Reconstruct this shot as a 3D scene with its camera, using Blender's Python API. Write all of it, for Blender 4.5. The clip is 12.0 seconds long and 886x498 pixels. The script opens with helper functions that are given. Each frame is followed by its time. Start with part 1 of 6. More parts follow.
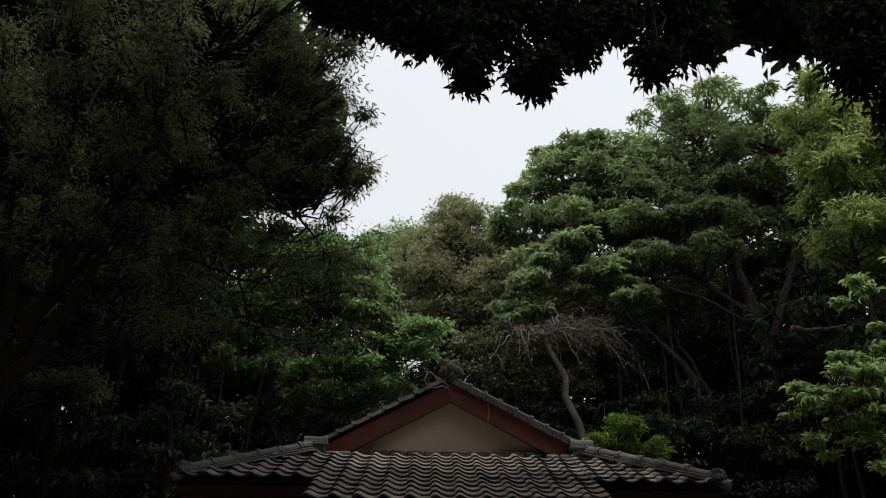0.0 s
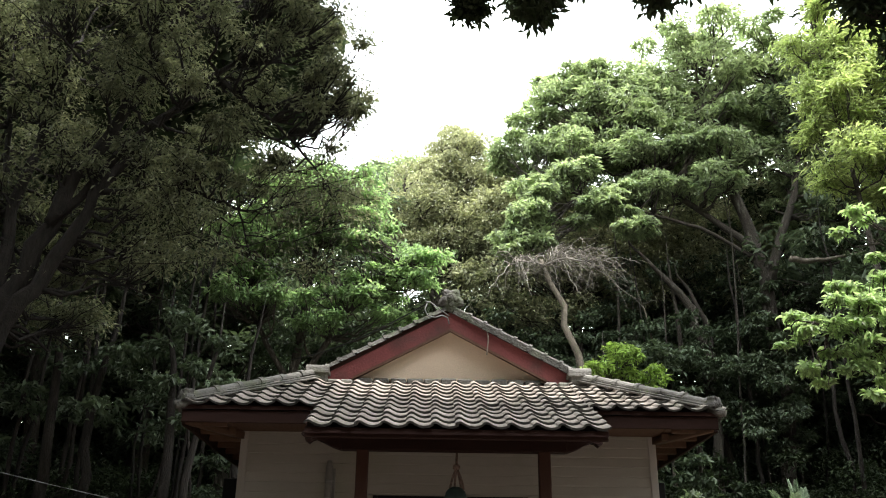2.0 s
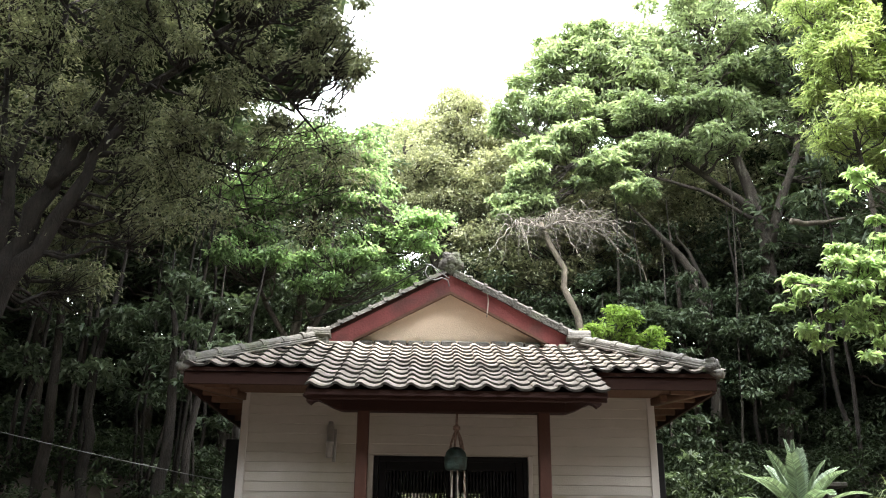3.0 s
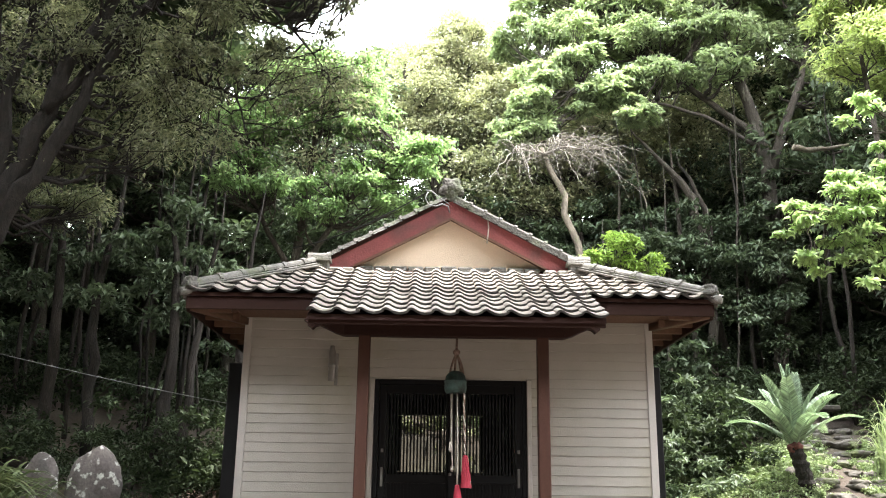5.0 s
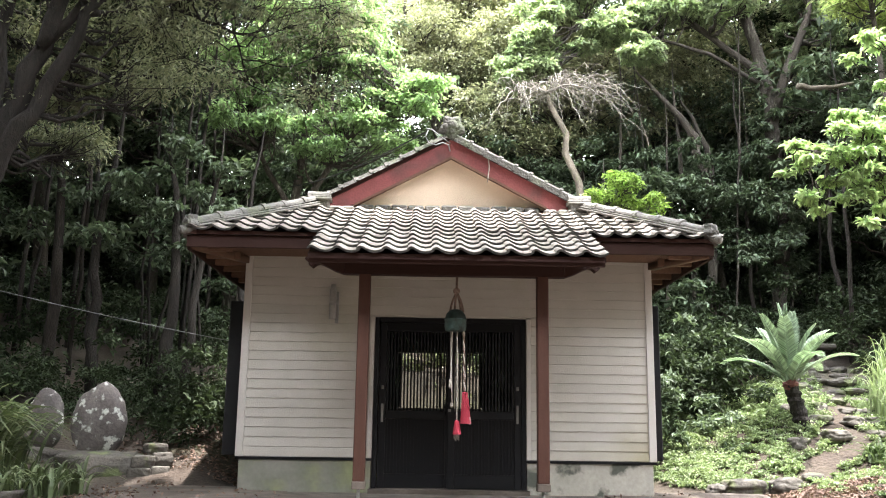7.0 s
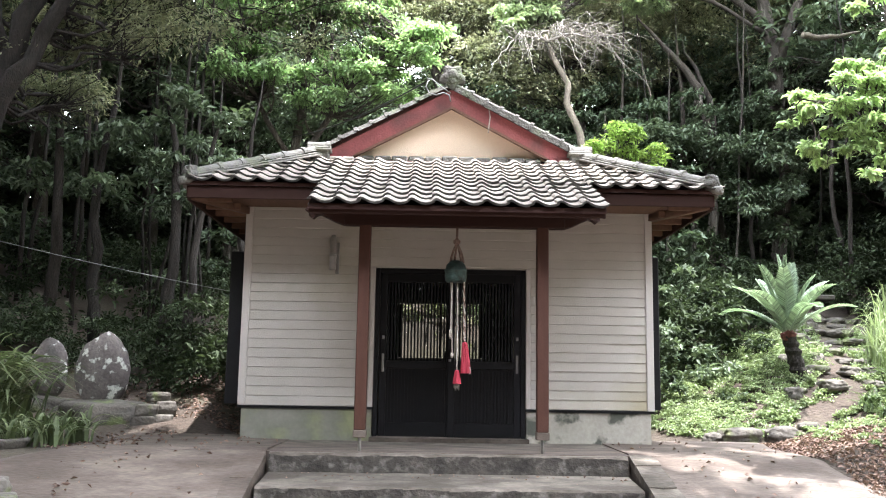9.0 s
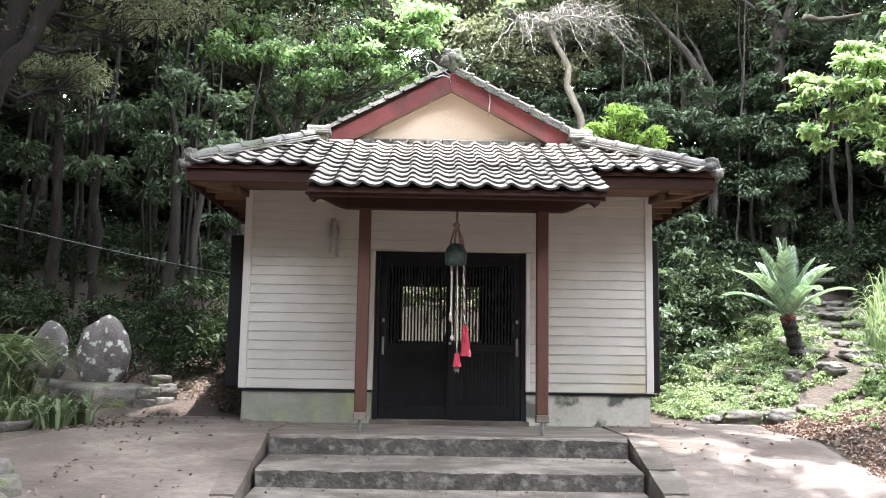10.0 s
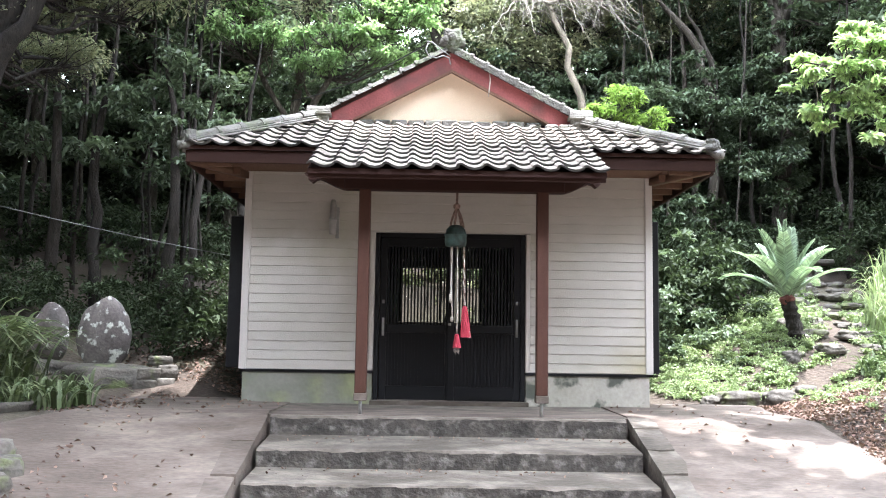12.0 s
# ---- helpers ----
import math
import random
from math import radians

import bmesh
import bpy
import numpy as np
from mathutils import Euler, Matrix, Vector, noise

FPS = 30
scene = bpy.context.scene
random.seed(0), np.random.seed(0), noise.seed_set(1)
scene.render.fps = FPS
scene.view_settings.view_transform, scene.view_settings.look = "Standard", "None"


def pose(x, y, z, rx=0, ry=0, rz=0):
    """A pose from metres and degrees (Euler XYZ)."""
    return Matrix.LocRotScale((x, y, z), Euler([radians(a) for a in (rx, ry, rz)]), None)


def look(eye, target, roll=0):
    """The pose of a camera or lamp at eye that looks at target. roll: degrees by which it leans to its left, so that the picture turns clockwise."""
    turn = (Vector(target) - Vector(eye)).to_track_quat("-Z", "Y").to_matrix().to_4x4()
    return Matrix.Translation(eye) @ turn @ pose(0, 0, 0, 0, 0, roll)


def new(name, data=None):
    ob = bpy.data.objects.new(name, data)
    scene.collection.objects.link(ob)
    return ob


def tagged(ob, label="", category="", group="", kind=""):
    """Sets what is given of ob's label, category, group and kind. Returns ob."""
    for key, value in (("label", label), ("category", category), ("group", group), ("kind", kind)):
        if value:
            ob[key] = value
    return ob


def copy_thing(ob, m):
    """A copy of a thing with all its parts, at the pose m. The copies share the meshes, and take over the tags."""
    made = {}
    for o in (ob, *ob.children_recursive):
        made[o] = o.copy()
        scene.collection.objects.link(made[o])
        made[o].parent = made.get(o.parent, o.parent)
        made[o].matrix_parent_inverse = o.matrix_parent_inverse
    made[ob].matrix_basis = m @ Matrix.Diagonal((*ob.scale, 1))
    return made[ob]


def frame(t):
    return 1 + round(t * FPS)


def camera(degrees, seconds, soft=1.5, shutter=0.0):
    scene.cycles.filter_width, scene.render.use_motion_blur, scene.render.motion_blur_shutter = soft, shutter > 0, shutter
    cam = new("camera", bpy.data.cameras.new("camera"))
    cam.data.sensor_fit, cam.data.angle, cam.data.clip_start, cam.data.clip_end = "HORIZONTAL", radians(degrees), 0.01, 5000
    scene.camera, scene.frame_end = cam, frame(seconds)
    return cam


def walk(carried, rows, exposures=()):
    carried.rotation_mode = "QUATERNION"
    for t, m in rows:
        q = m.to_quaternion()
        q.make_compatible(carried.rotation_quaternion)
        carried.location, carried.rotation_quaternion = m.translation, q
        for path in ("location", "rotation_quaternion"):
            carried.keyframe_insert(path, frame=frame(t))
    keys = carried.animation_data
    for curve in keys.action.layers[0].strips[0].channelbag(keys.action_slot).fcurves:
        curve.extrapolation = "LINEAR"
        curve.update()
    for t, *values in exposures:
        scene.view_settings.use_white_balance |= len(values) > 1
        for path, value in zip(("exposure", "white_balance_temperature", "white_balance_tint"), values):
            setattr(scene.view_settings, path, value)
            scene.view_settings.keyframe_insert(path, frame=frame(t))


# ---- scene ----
cam = camera(53.22, 12.0, soft=1.05)
EYE = (-0.195, -9.852, 0.703)


def tilt(yaw, pitch, roll):
    a, b = radians(yaw), radians(pitch)
    way = Vector((-math.sin(a) * math.cos(b), math.cos(a) * math.cos(b), math.sin(b)))
    return look(EYE, Vector(EYE) + way * 10, roll)


PATH = [
    (0.0, tilt(-0.54, 27.05, 0.76)),
    (0.5, tilt(-0.57, 25.92, 0.77)),
    (1.0, tilt(-0.59, 24.81, 0.77)),
    (1.5, tilt(-0.59, 23.62, 0.78)),
    (2.0, tilt(-0.61, 22.55, 0.73)),
    (2.5, tilt(-0.62, 21.35, 0.69)),
    (3.0, tilt(-0.63, 20.13, 0.71)),
    (5.0, tilt(-0.67, 15.35, 0.78)),
    (5.5, tilt(-0.68, 14.30, 0.78)),
    (6.0, tilt(-0.70, 13.24, 0.86)),
    (6.5, tilt(-0.71, 12.26, 0.85)),
    (7.0, tilt(-0.71, 11.40, 0.89)),
    (9.0, tilt(-0.74, 8.23, 0.94)),
    (9.5, tilt(-0.76, 7.64, 0.94)),
    (10.0, tilt(-0.76, 7.14, 0.93)),
    (10.5, tilt(-0.76, 6.75, 0.93)),
    (11.0, tilt(-0.77, 6.44, 0.94)),
    (11.5, tilt(-0.78, 6.16, 0.94)),
    (12.0, tilt(-0.78, 5.93, 0.92)),
]
EXPOSURES = [(0.0, -2.02, 6500, 12), (0.5, -1.75, 6500, 12), (1.0, -1.15, 6500, 12), (1.5, -0.07, 6550, 11), (2.0, 0.48, 6550, 11), (2.5, 0.97, 6520, 12), (3.0, 1.24, 6500, 12),
             (5.0, 1.73, 6500, 13), (7.0, 1.9, 6380, 14), (9.0, 1.95, 6120, 15), (12.0, 2.22, 5880, 15)]
walk(cam, PATH, EXPOSURES)

# ---- light ----
SUN = Vector((0.12, -0.14, 0.983)).normalized()
world = bpy.data.worlds.new("sky")
scene.world = world
world.use_nodes = True
wn = world.node_tree
sky = wn.nodes.new("ShaderNodeTexSky")
sky.sky_type, sky.sun_disc = "NISHITA", False
sky.sun_elevation = math.asin(SUN.z)
sky.sun_rotation = math.atan2(SUN.x, SUN.y)
sky.air_density, sky.dust_density, sky.ozone_density = 3.0, 1.0, 1.0
haze = wn.nodes.new("ShaderNodeHueSaturation")
haze.inputs["Saturation"].default_value = 0.22
wn.links.new(sky.outputs[0], haze.inputs["Color"])
wn.nodes["Background"].inputs["Strength"].default_value = 0.72
wn.links.new(haze.outputs[0], wn.nodes["Background"].inputs["Color"])
sun = new("sun", bpy.data.lights.new("sun", "SUN"))
sun.data.energy, sun.data.angle, sun.data.color = 5.0, radians(0.6), (1.0, 0.97, 0.91)
sun.matrix_world = look(SUN * 40, (0, 0, 0))


# ---- materials ----
def material(name, color, rough=0.8, metal=0.0, second=None, scale=6.0, amount=0.5, grain=60.0, bump=0.3, vary=0.15,
             island=False, stain=None, stain_scale=1.5, stain_cut=(0.5, 0.65), stretch=(1, 1, 1), spec=0.4, through_light=0.0):
    """A surface with grain, patches at two scales, and stains."""
    m = bpy.data.materials.new(name)
    m.use_nodes = True
    nt = m.node_tree
    n, l = nt.nodes, nt.links
    b = n["Principled BSDF"]
    b.inputs["Roughness"].default_value, b.inputs["Metallic"].default_value = rough, metal
    b.inputs["Specular IOR Level"].default_value = spec
    co = n.new("ShaderNodeNewGeometry")
    mp = n.new("ShaderNodeMapping")
    mp.inputs["Scale"].default_value = stretch
    l.new(co.outputs["Position"], mp.inputs["Vector"])

    def noisy(sc, detail=4.0):
        t = n.new("ShaderNodeTexNoise")
        t.inputs["Scale"].default_value, t.inputs["Detail"].default_value = sc, detail
        l.new(mp.outputs[0], t.inputs["Vector"])
        return t.outputs["Fac"]

    def ramp(src, lo, hi):
        r = n.new("ShaderNodeMapRange")
        r.inputs["From Min"].default_value, r.inputs["From Max"].default_value = lo, hi
        l.new(src, r.inputs["Value"])
        return r.outputs[0]

    def mix(fac, a, c2, kind="MIX"):
        x = n.new("ShaderNodeMix")
        x.data_type, x.blend_type = "RGBA", kind
        if isinstance(fac, float):
            x.inputs["Factor"].default_value = fac
        else:
            l.new(fac, x.inputs["Factor"])
        for sock, v in ((x.inputs["A"], a), (x.inputs["B"], c2)):
            if isinstance(v, tuple):
                sock.default_value = (*v, 1)
            else:
                l.new(v, sock)
        return x.outputs["Result"]

    second = second or tuple(c * 0.6 for c in color)
    patch = n.new("ShaderNodeMath")
    patch.operation = "MULTIPLY"
    patch.inputs[1].default_value = amount
    l.new(ramp(noisy(scale), 0.35, 0.68), patch.inputs[0])
    col = mix(patch.outputs[0], color, second)
    fine = ramp(noisy(grain, 3.0), 0.3, 0.7)
    g2 = n.new("ShaderNodeMapRange")
    g2.inputs["To Min"].default_value, g2.inputs["To Max"].default_value = 1 - vary, 1 + vary
    l.new(fine, g2.inputs["Value"])
    if stain:
        col = mix(ramp(noisy(stain_scale, 6.0), *stain_cut), col, stain)
    rnd = co.outputs["Random Per Island"]
    if not island:
        oi = n.new("ShaderNodeObjectInfo")
        rnd = oi.outputs["Random"]
    r2 = n.new("ShaderNodeMapRange")
    r2.inputs["To Min"].default_value, r2.inputs["To Max"].default_value = 1 - vary * (2.2 if island else 1), 1 + vary * (2.2 if island else 1)
    l.new(rnd, r2.inputs["Value"])
    k = n.new("ShaderNodeMath")
    k.operation = "MULTIPLY"
    l.new(g2.outputs[0], k.inputs[0])
    l.new(r2.outputs[0], k.inputs[1])
    vm = n.new("ShaderNodeVectorMath")
    vm.operation = "SCALE"
    l.new(col, vm.inputs[0])
    l.new(k.outputs[0], vm.inputs["Scale"])
    l.new(vm.outputs[0], b.inputs["Base Color"])
    if bump:
        bp = n.new("ShaderNodeBump")
        bp.inputs["Strength"].default_value, bp.inputs["Distance"].default_value = bump, 0.01
        l.new(fine, bp.inputs["Height"])
        l.new(bp.outputs[0], b.inputs["Normal"])
    if through_light:
        tr = n.new("ShaderNodeBsdfTranslucent")
        warm = n.new("ShaderNodeVectorMath")
        warm.operation = "MULTIPLY"
        warm.inputs[1].default_value = (1.2, 1.27, 0.86)
        l.new(vm.outputs[0], warm.inputs[0])
        l.new(warm.outputs[0], tr.inputs["Color"])
        ms = n.new("ShaderNodeMixShader")
        ms.inputs[0].default_value = through_light
        l.new(b.outputs[0], ms.inputs[1])
        l.new(tr.outputs[0], ms.inputs[2])
        l.new(ms.outputs[0], n["Material Output"].inputs["Surface"])
    return m


def leaf_material(name, color, second, rough=0.45, through_light=0.35, scale=0.8, vary=0.2, spec=0.3):
    return material(name, color, rough, second=second, scale=scale, amount=0.9, grain=9.0, bump=0.0, vary=vary, island=True, through_light=through_light, spec=spec)


SIDING = material("siding_paint", (0.455, 0.423, 0.375), 0.6, second=(0.39, 0.36, 0.315), scale=3.0, grain=90, bump=0.15, vary=0.035, stain=(0.35, 0.315, 0.215), stain_scale=0.75, stain_cut=(0.5, 0.76))
TRIM = material("trim_paint", (0.50, 0.465, 0.425), 0.55, second=(0.49, 0.455, 0.41), scale=4.0, grain=80, bump=0.1, vary=0.04)
PLASTER = material("ochre_plaster", (0.86, 0.69, 0.52), 0.9, second=(0.80, 0.62, 0.46), scale=2.0, grain=120, bump=0.25, vary=0.06)
RED = material("red_board", (0.28, 0.078, 0.076), 0.65, second=(0.20, 0.055, 0.054), scale=3.0, amount=0.8, grain=40, bump=0.2, vary=0.12, stain=(0.15, 0.06, 0.055), stain_scale=2.2, stain_cut=(0.52, 0.7), stretch=(1, 4, 1))
BROWN = material("brown_stain", (0.074, 0.034, 0.024), 0.65, second=(0.048, 0.022, 0.016), scale=4.0, grain=50, bump=0.25, vary=0.12, stretch=(6, 6, 1), spec=0.15)
DARKBROWN = material("dark_brown_stain", (0.038, 0.017, 0.013), 0.6, second=(0.025, 0.012, 0.009), scale=4.0, grain=50, bump=0.25, vary=0.15, stretch=(1, 6, 6), spec=0.12)
RAWWOOD = material("soffit_wood", (0.15, 0.082, 0.052), 0.75, second=(0.095, 0.052, 0.034), scale=5.0, grain=40, bump=0.25, vary=0.15, stretch=(6, 1, 6))
BLACK = material("black_paint", (0.005, 0.005, 0.006), 0.55, second=(0.009, 0.008, 0.008), scale=8.0, grain=70, bump=0.1, vary=0.2, spec=0.2)
# shade on the tiles' front edges, put into a darker butt colour
TILE_BUTT_SHADE = material("shaded_tile_butt", (0.075, 0.072, 0.066), 0.85, second=(0.045, 0.044, 0.04), scale=9.0, amount=0.9, grain=50, bump=0.4, vary=0.2)
VERGE = material("verge_tile", (0.115, 0.108, 0.098), 0.88, second=(0.06, 0.058, 0.05), scale=7.0, amount=0.9, grain=40, bump=0.6, vary=0.22, stain=(0.09, 0.10, 0.065), stain_scale=6.0, stain_cut=(0.5, 0.66))
# riser stains, plus the shade on upright faces put into a darker colour
RISER = material("stained_shaded_riser", (0.075, 0.065, 0.055), 0.9, second=(0.026, 0.023, 0.019), scale=5.0, amount=0.95, grain=28, bump=0.6, vary=0.25, stain=(0.125, 0.115, 0.10), stain_scale=9.0, stain_cut=(0.52, 0.66), stretch=(1, 1, 1.2))
TILE = material("roof_tile", (0.385, 0.34, 0.296), 0.88, second=(0.29, 0.258, 0.226), scale=5.0, amount=0.7, grain=45, bump=0.5, vary=0.16, stain=(0.17, 0.165, 0.12), stain_scale=3.0, stain_cut=(0.58, 0.75), spec=0.2)
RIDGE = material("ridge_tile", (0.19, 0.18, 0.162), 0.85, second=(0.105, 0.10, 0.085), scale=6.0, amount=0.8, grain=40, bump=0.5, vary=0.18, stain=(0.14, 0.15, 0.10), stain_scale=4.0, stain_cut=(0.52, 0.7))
CONCRETE = material("old_concrete", (0.140, 0.113, 0.092), 0.9, second=(0.064, 0.051, 0.042), scale=4.2, amount=0.85, grain=24, bump=0.35, vary=0.16, stain=(0.062, 0.047, 0.037), stain_scale=1.0, stain_cut=(0.44, 0.64), stretch=(0.7, 1.6, 1))
STEPS = material("worn_concrete", (0.16, 0.138, 0.113), 0.9, second=(0.072, 0.061, 0.049), scale=6.0, amount=0.9, grain=26, bump=0.4, vary=0.14, stain=(0.062, 0.052, 0.04), stain_scale=2.6, stain_cut=(0.45, 0.62), stretch=(0.8, 1.3, 0.5))
BASE = material("foundation_concrete", (0.42, 0.39, 0.335), 0.9, second=(0.31, 0.29, 0.235), scale=2.5, amount=0.8, grain=24, bump=0.1, vary=0.1, stain=(0.085, 0.09, 0.072), stain_scale=3.4, stain_cut=(0.5, 0.58))
BASE_MOSS = material("mossy_foundation", (0.22, 0.213, 0.178), 0.9, second=(0.15, 0.152, 0.108), scale=2.5, amount=0.9, grain=24, bump=0.1, vary=0.06, stain=(0.25, 0.265, 0.14), stain_scale=2.6, stain_cut=(0.5, 0.72))
SOIL = material("forest_soil", (0.062, 0.046, 0.035), 0.95, second=(0.034, 0.027, 0.020), scale=1.2, amount=0.9, grain=25, bump=0.8, vary=0.25, stain=(0.06, 0.052, 0.034), stain_scale=0.8, stain_cut=(0.5, 0.62))
STONE = material("lichen_stone", (0.165, 0.142, 0.13), 0.9, second=(0.075, 0.067, 0.062), scale=4.0, amount=0.9, grain=30, bump=0.35, vary=0.2, stain=(0.55, 0.55, 0.5), stain_scale=9.0, stain_cut=(0.57, 0.64))
ROCK = material("grey_rock", (0.105, 0.094, 0.08), 0.9, second=(0.055, 0.05, 0.041), scale=4.0, amount=0.9, grain=30, bump=0.5, vary=0.2, stain=(0.12, 0.14, 0.06), stain_scale=4.0, stain_cut=(0.54, 0.68))
METAL = material("galvanised_steel", (0.32, 0.31, 0.29), 0.5, 0.7, scale=8.0, grain=60, bump=0.1, vary=0.1)
LAMPWHITE = material("lamp_casing", (0.30, 0.28, 0.255), 0.4, scale=8.0, grain=60, bump=0.05, vary=0.05)
BRONZE = material("green_bronze", (0.045, 0.08, 0.07), 0.65, 0.3, second=(0.02, 0.023, 0.019), scale=14.0, amount=0.9, grain=60, bump=0.3, vary=0.15)
ROPE = material("pale_rope", (0.44, 0.39, 0.34), 0.9, second=(0.32, 0.28, 0.24), scale=40.0, grain=120, bump=0.4, vary=0.15)
DARKROPE = material("dark_rope", (0.10, 0.07, 0.055), 0.9, second=(0.3, 0.2, 0.16), scale=60.0, amount=0.9, grain=120, bump=0.4, vary=0.2)
REDCLOTH = material("red_cloth", (0.34, 0.03, 0.05), 0.9, second=(0.27, 0.022, 0.038), scale=20.0, grain=150, bump=0.3, vary=0.12)
CABLE = material("grey_cable", (0.22, 0.22, 0.215), 0.6, scale=5.0, grain=30, bump=0.0, vary=0.1)
BLACKCABLE = material("black_cable", (0.02, 0.02, 0.02), 0.6, scale=5.0, grain=30, bump=0.0, vary=0.1)
BARK = material("bark", (0.064, 0.055, 0.045), 0.95, second=(0.04, 0.032, 0.025), scale=5.0, amount=0.9, grain=28, bump=1.0, vary=0.25, stain=(0.18, 0.17, 0.14), stain_scale=4.0, stain_cut=(0.6, 0.72), stretch=(3, 3, 0.8))
PALEBARK = material("pale_bark", (0.205, 0.172, 0.132), 0.9, second=(0.09, 0.076, 0.058), scale=4.0, amount=0.9, grain=25, bump=0.8, vary=0.2, stain=(0.12, 0.13, 0.07), stain_scale=3.0, stain_cut=(0.55, 0.7), stretch=(3, 3, 0.8))
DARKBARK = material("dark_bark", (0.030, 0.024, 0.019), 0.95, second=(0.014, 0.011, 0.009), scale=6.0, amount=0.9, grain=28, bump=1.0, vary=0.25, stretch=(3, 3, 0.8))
TWIG = material("dead_twig", (0.27, 0.245, 0.21), 0.9, second=(0.17, 0.15, 0.125), scale=8.0, grain=30, bump=0.3, vary=0.15)
LEAF_EVERGREEN = leaf_material("evergreen_leaf", (0.345, 0.41, 0.262), (0.24, 0.30, 0.18), through_light=0.5)
LEAF_OLIVE = leaf_material("olive_leaf", (0.382, 0.388, 0.264), (0.275, 0.286, 0.19))
LEAF_MAPLE = leaf_material("maple_leaf", (0.31, 0.42, 0.23), (0.22, 0.325, 0.165), through_light=0.6)
# dark leaf, lowered further so that its colour carries shade under the trees
LEAF_DARK_SHADED = leaf_material("dark_shaded_leaf", (0.050, 0.068, 0.036), (0.032, 0.046, 0.024), rough=0.7, through_light=0.25, spec=0.18)
LEAF_YEW = leaf_material("small_dark_leaf", (0.225, 0.235, 0.162), (0.14, 0.15, 0.103), through_light=0.5)
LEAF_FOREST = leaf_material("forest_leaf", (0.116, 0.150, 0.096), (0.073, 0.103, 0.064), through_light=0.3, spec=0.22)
LEAF_BRIGHT = leaf_material("bright_leaf", (0.40, 0.50, 0.28), (0.28, 0.39, 0.195), through_light=0.5)
LEAF_FEATHER = leaf_material("feathery_leaf", (0.454, 0.514, 0.247), (0.334, 0.407, 0.176), through_light=0.5)
LEAF_YOUNG = leaf_material("young_leaf", (0.32, 0.43, 0.13), (0.22, 0.33, 0.085), through_light=0.5)
LEAF_COVER = leaf_material("ground_cover_leaf", (0.255, 0.31, 0.17), (0.18, 0.235, 0.12), through_light=0.35)
LEAF_CYCAD = leaf_material("cycad_leaf", (0.27, 0.34, 0.25), (0.19, 0.27, 0.18), rough=0.35, through_light=0.3, spec=0.5)
LEAF_GRASS = leaf_material("strap_leaf", (0.085, 0.125, 0.06), (0.15, 0.17, 0.085), rough=0.5, through_light=0.3)
LEAF_DRY = leaf_material("dry_leaf", (0.22, 0.15, 0.118), (0.125, 0.08, 0.064), rough=0.8, through_light=0.1)


def glass():
    m = bpy.data.materials.new("clear_glass")
    m.use_nodes = True
    n, l = m.node_tree.nodes, m.node_tree.links
    t, g, mx, fr = (n.new(k) for k in ("ShaderNodeBsdfTransparent", "ShaderNodeBsdfGlossy", "ShaderNodeMixShader", "ShaderNodeFresnel"))
    g.inputs["Roughness"].default_value = 0.03
    t.inputs["Color"].default_value = (0.8, 0.83, 0.82, 1)
    fr.inputs["IOR"].default_value = 1.5
    l.new(fr.outputs[0], mx.inputs[0])
    l.new(t.outputs[0], mx.inputs[1])
    l.new(g.outputs[0], mx.inputs[2])
    l.new(mx.outputs[0], n["Material Output"].inputs["Surface"])
    return m


GLASS = glass()


# ---- building helpers ----
def part(name, bm, mat, parent=None, label="", smooth=False):
    me = bpy.data.meshes.new(name)
    bm.to_mesh(me)
    bm.free()
    return link(name, me, mat, parent, label, smooth)


def link(name, me, mat, parent=None, label="", smooth=False):
    if mat and not me.materials:
        me.materials.append(mat)
    if smooth:
        me.polygons.foreach_set("use_smooth", [True] * len(me.polygons))
    ob = new(name, me)
    ob.parent = parent
    if label:
        tagged(ob, label)
    return ob


def solid(name, verts, faces, mat, parent=None, label="", smooth=False):
    me = bpy.data.meshes.new(name)
    me.from_pydata([tuple(v) for v in verts], [], faces)
    return link(name, me, mat, parent, label, smooth)


def thing(name, place, label, category, group="", kind=""):
    ob = new(name)
    ob.location = place
    ob.empty_display_size = 0.1
    return tagged(ob, label, category, group, kind)


def box_bm(lo, hi, bevel=0.0, bm=None):
    bm = bm or bmesh.new()
    c, s = [(a + b) / 2 for a, b in zip(lo, hi)], [abs(b - a) for a, b in zip(lo, hi)]
    r = bmesh.ops.create_cube(bm, size=1, matrix=Matrix.Translation(c) @ Matrix.Diagonal((*s, 1)))
    if bevel:
        es = list({e for v in r["verts"] for e in v.link_edges})
        bmesh.ops.bevel(bm, geom=es, offset=bevel, segments=1, affect="EDGES")
    return bm


def box(name, lo, hi, mat, parent=None, label="", bevel=0.004):
    return part(name, box_bm(lo, hi, bevel), mat, parent, label)


def wedge(name, sections, mat, parent=None, label=""):
    """A body through closed outlines of equal length."""
    n = len(sections[0])
    vs = [v for s in sections for v in s]
    fs = [(k * n + i, k * n + (i + 1) % n, (k + 1) * n + (i + 1) % n, (k + 1) * n + i) for k in range(len(sections) - 1) for i in range(n)]
    fs += [tuple(range(n))[::-1], tuple((len(sections) - 1) * n + i for i in range(n))]
    return solid(name, vs, fs, mat, parent, label)


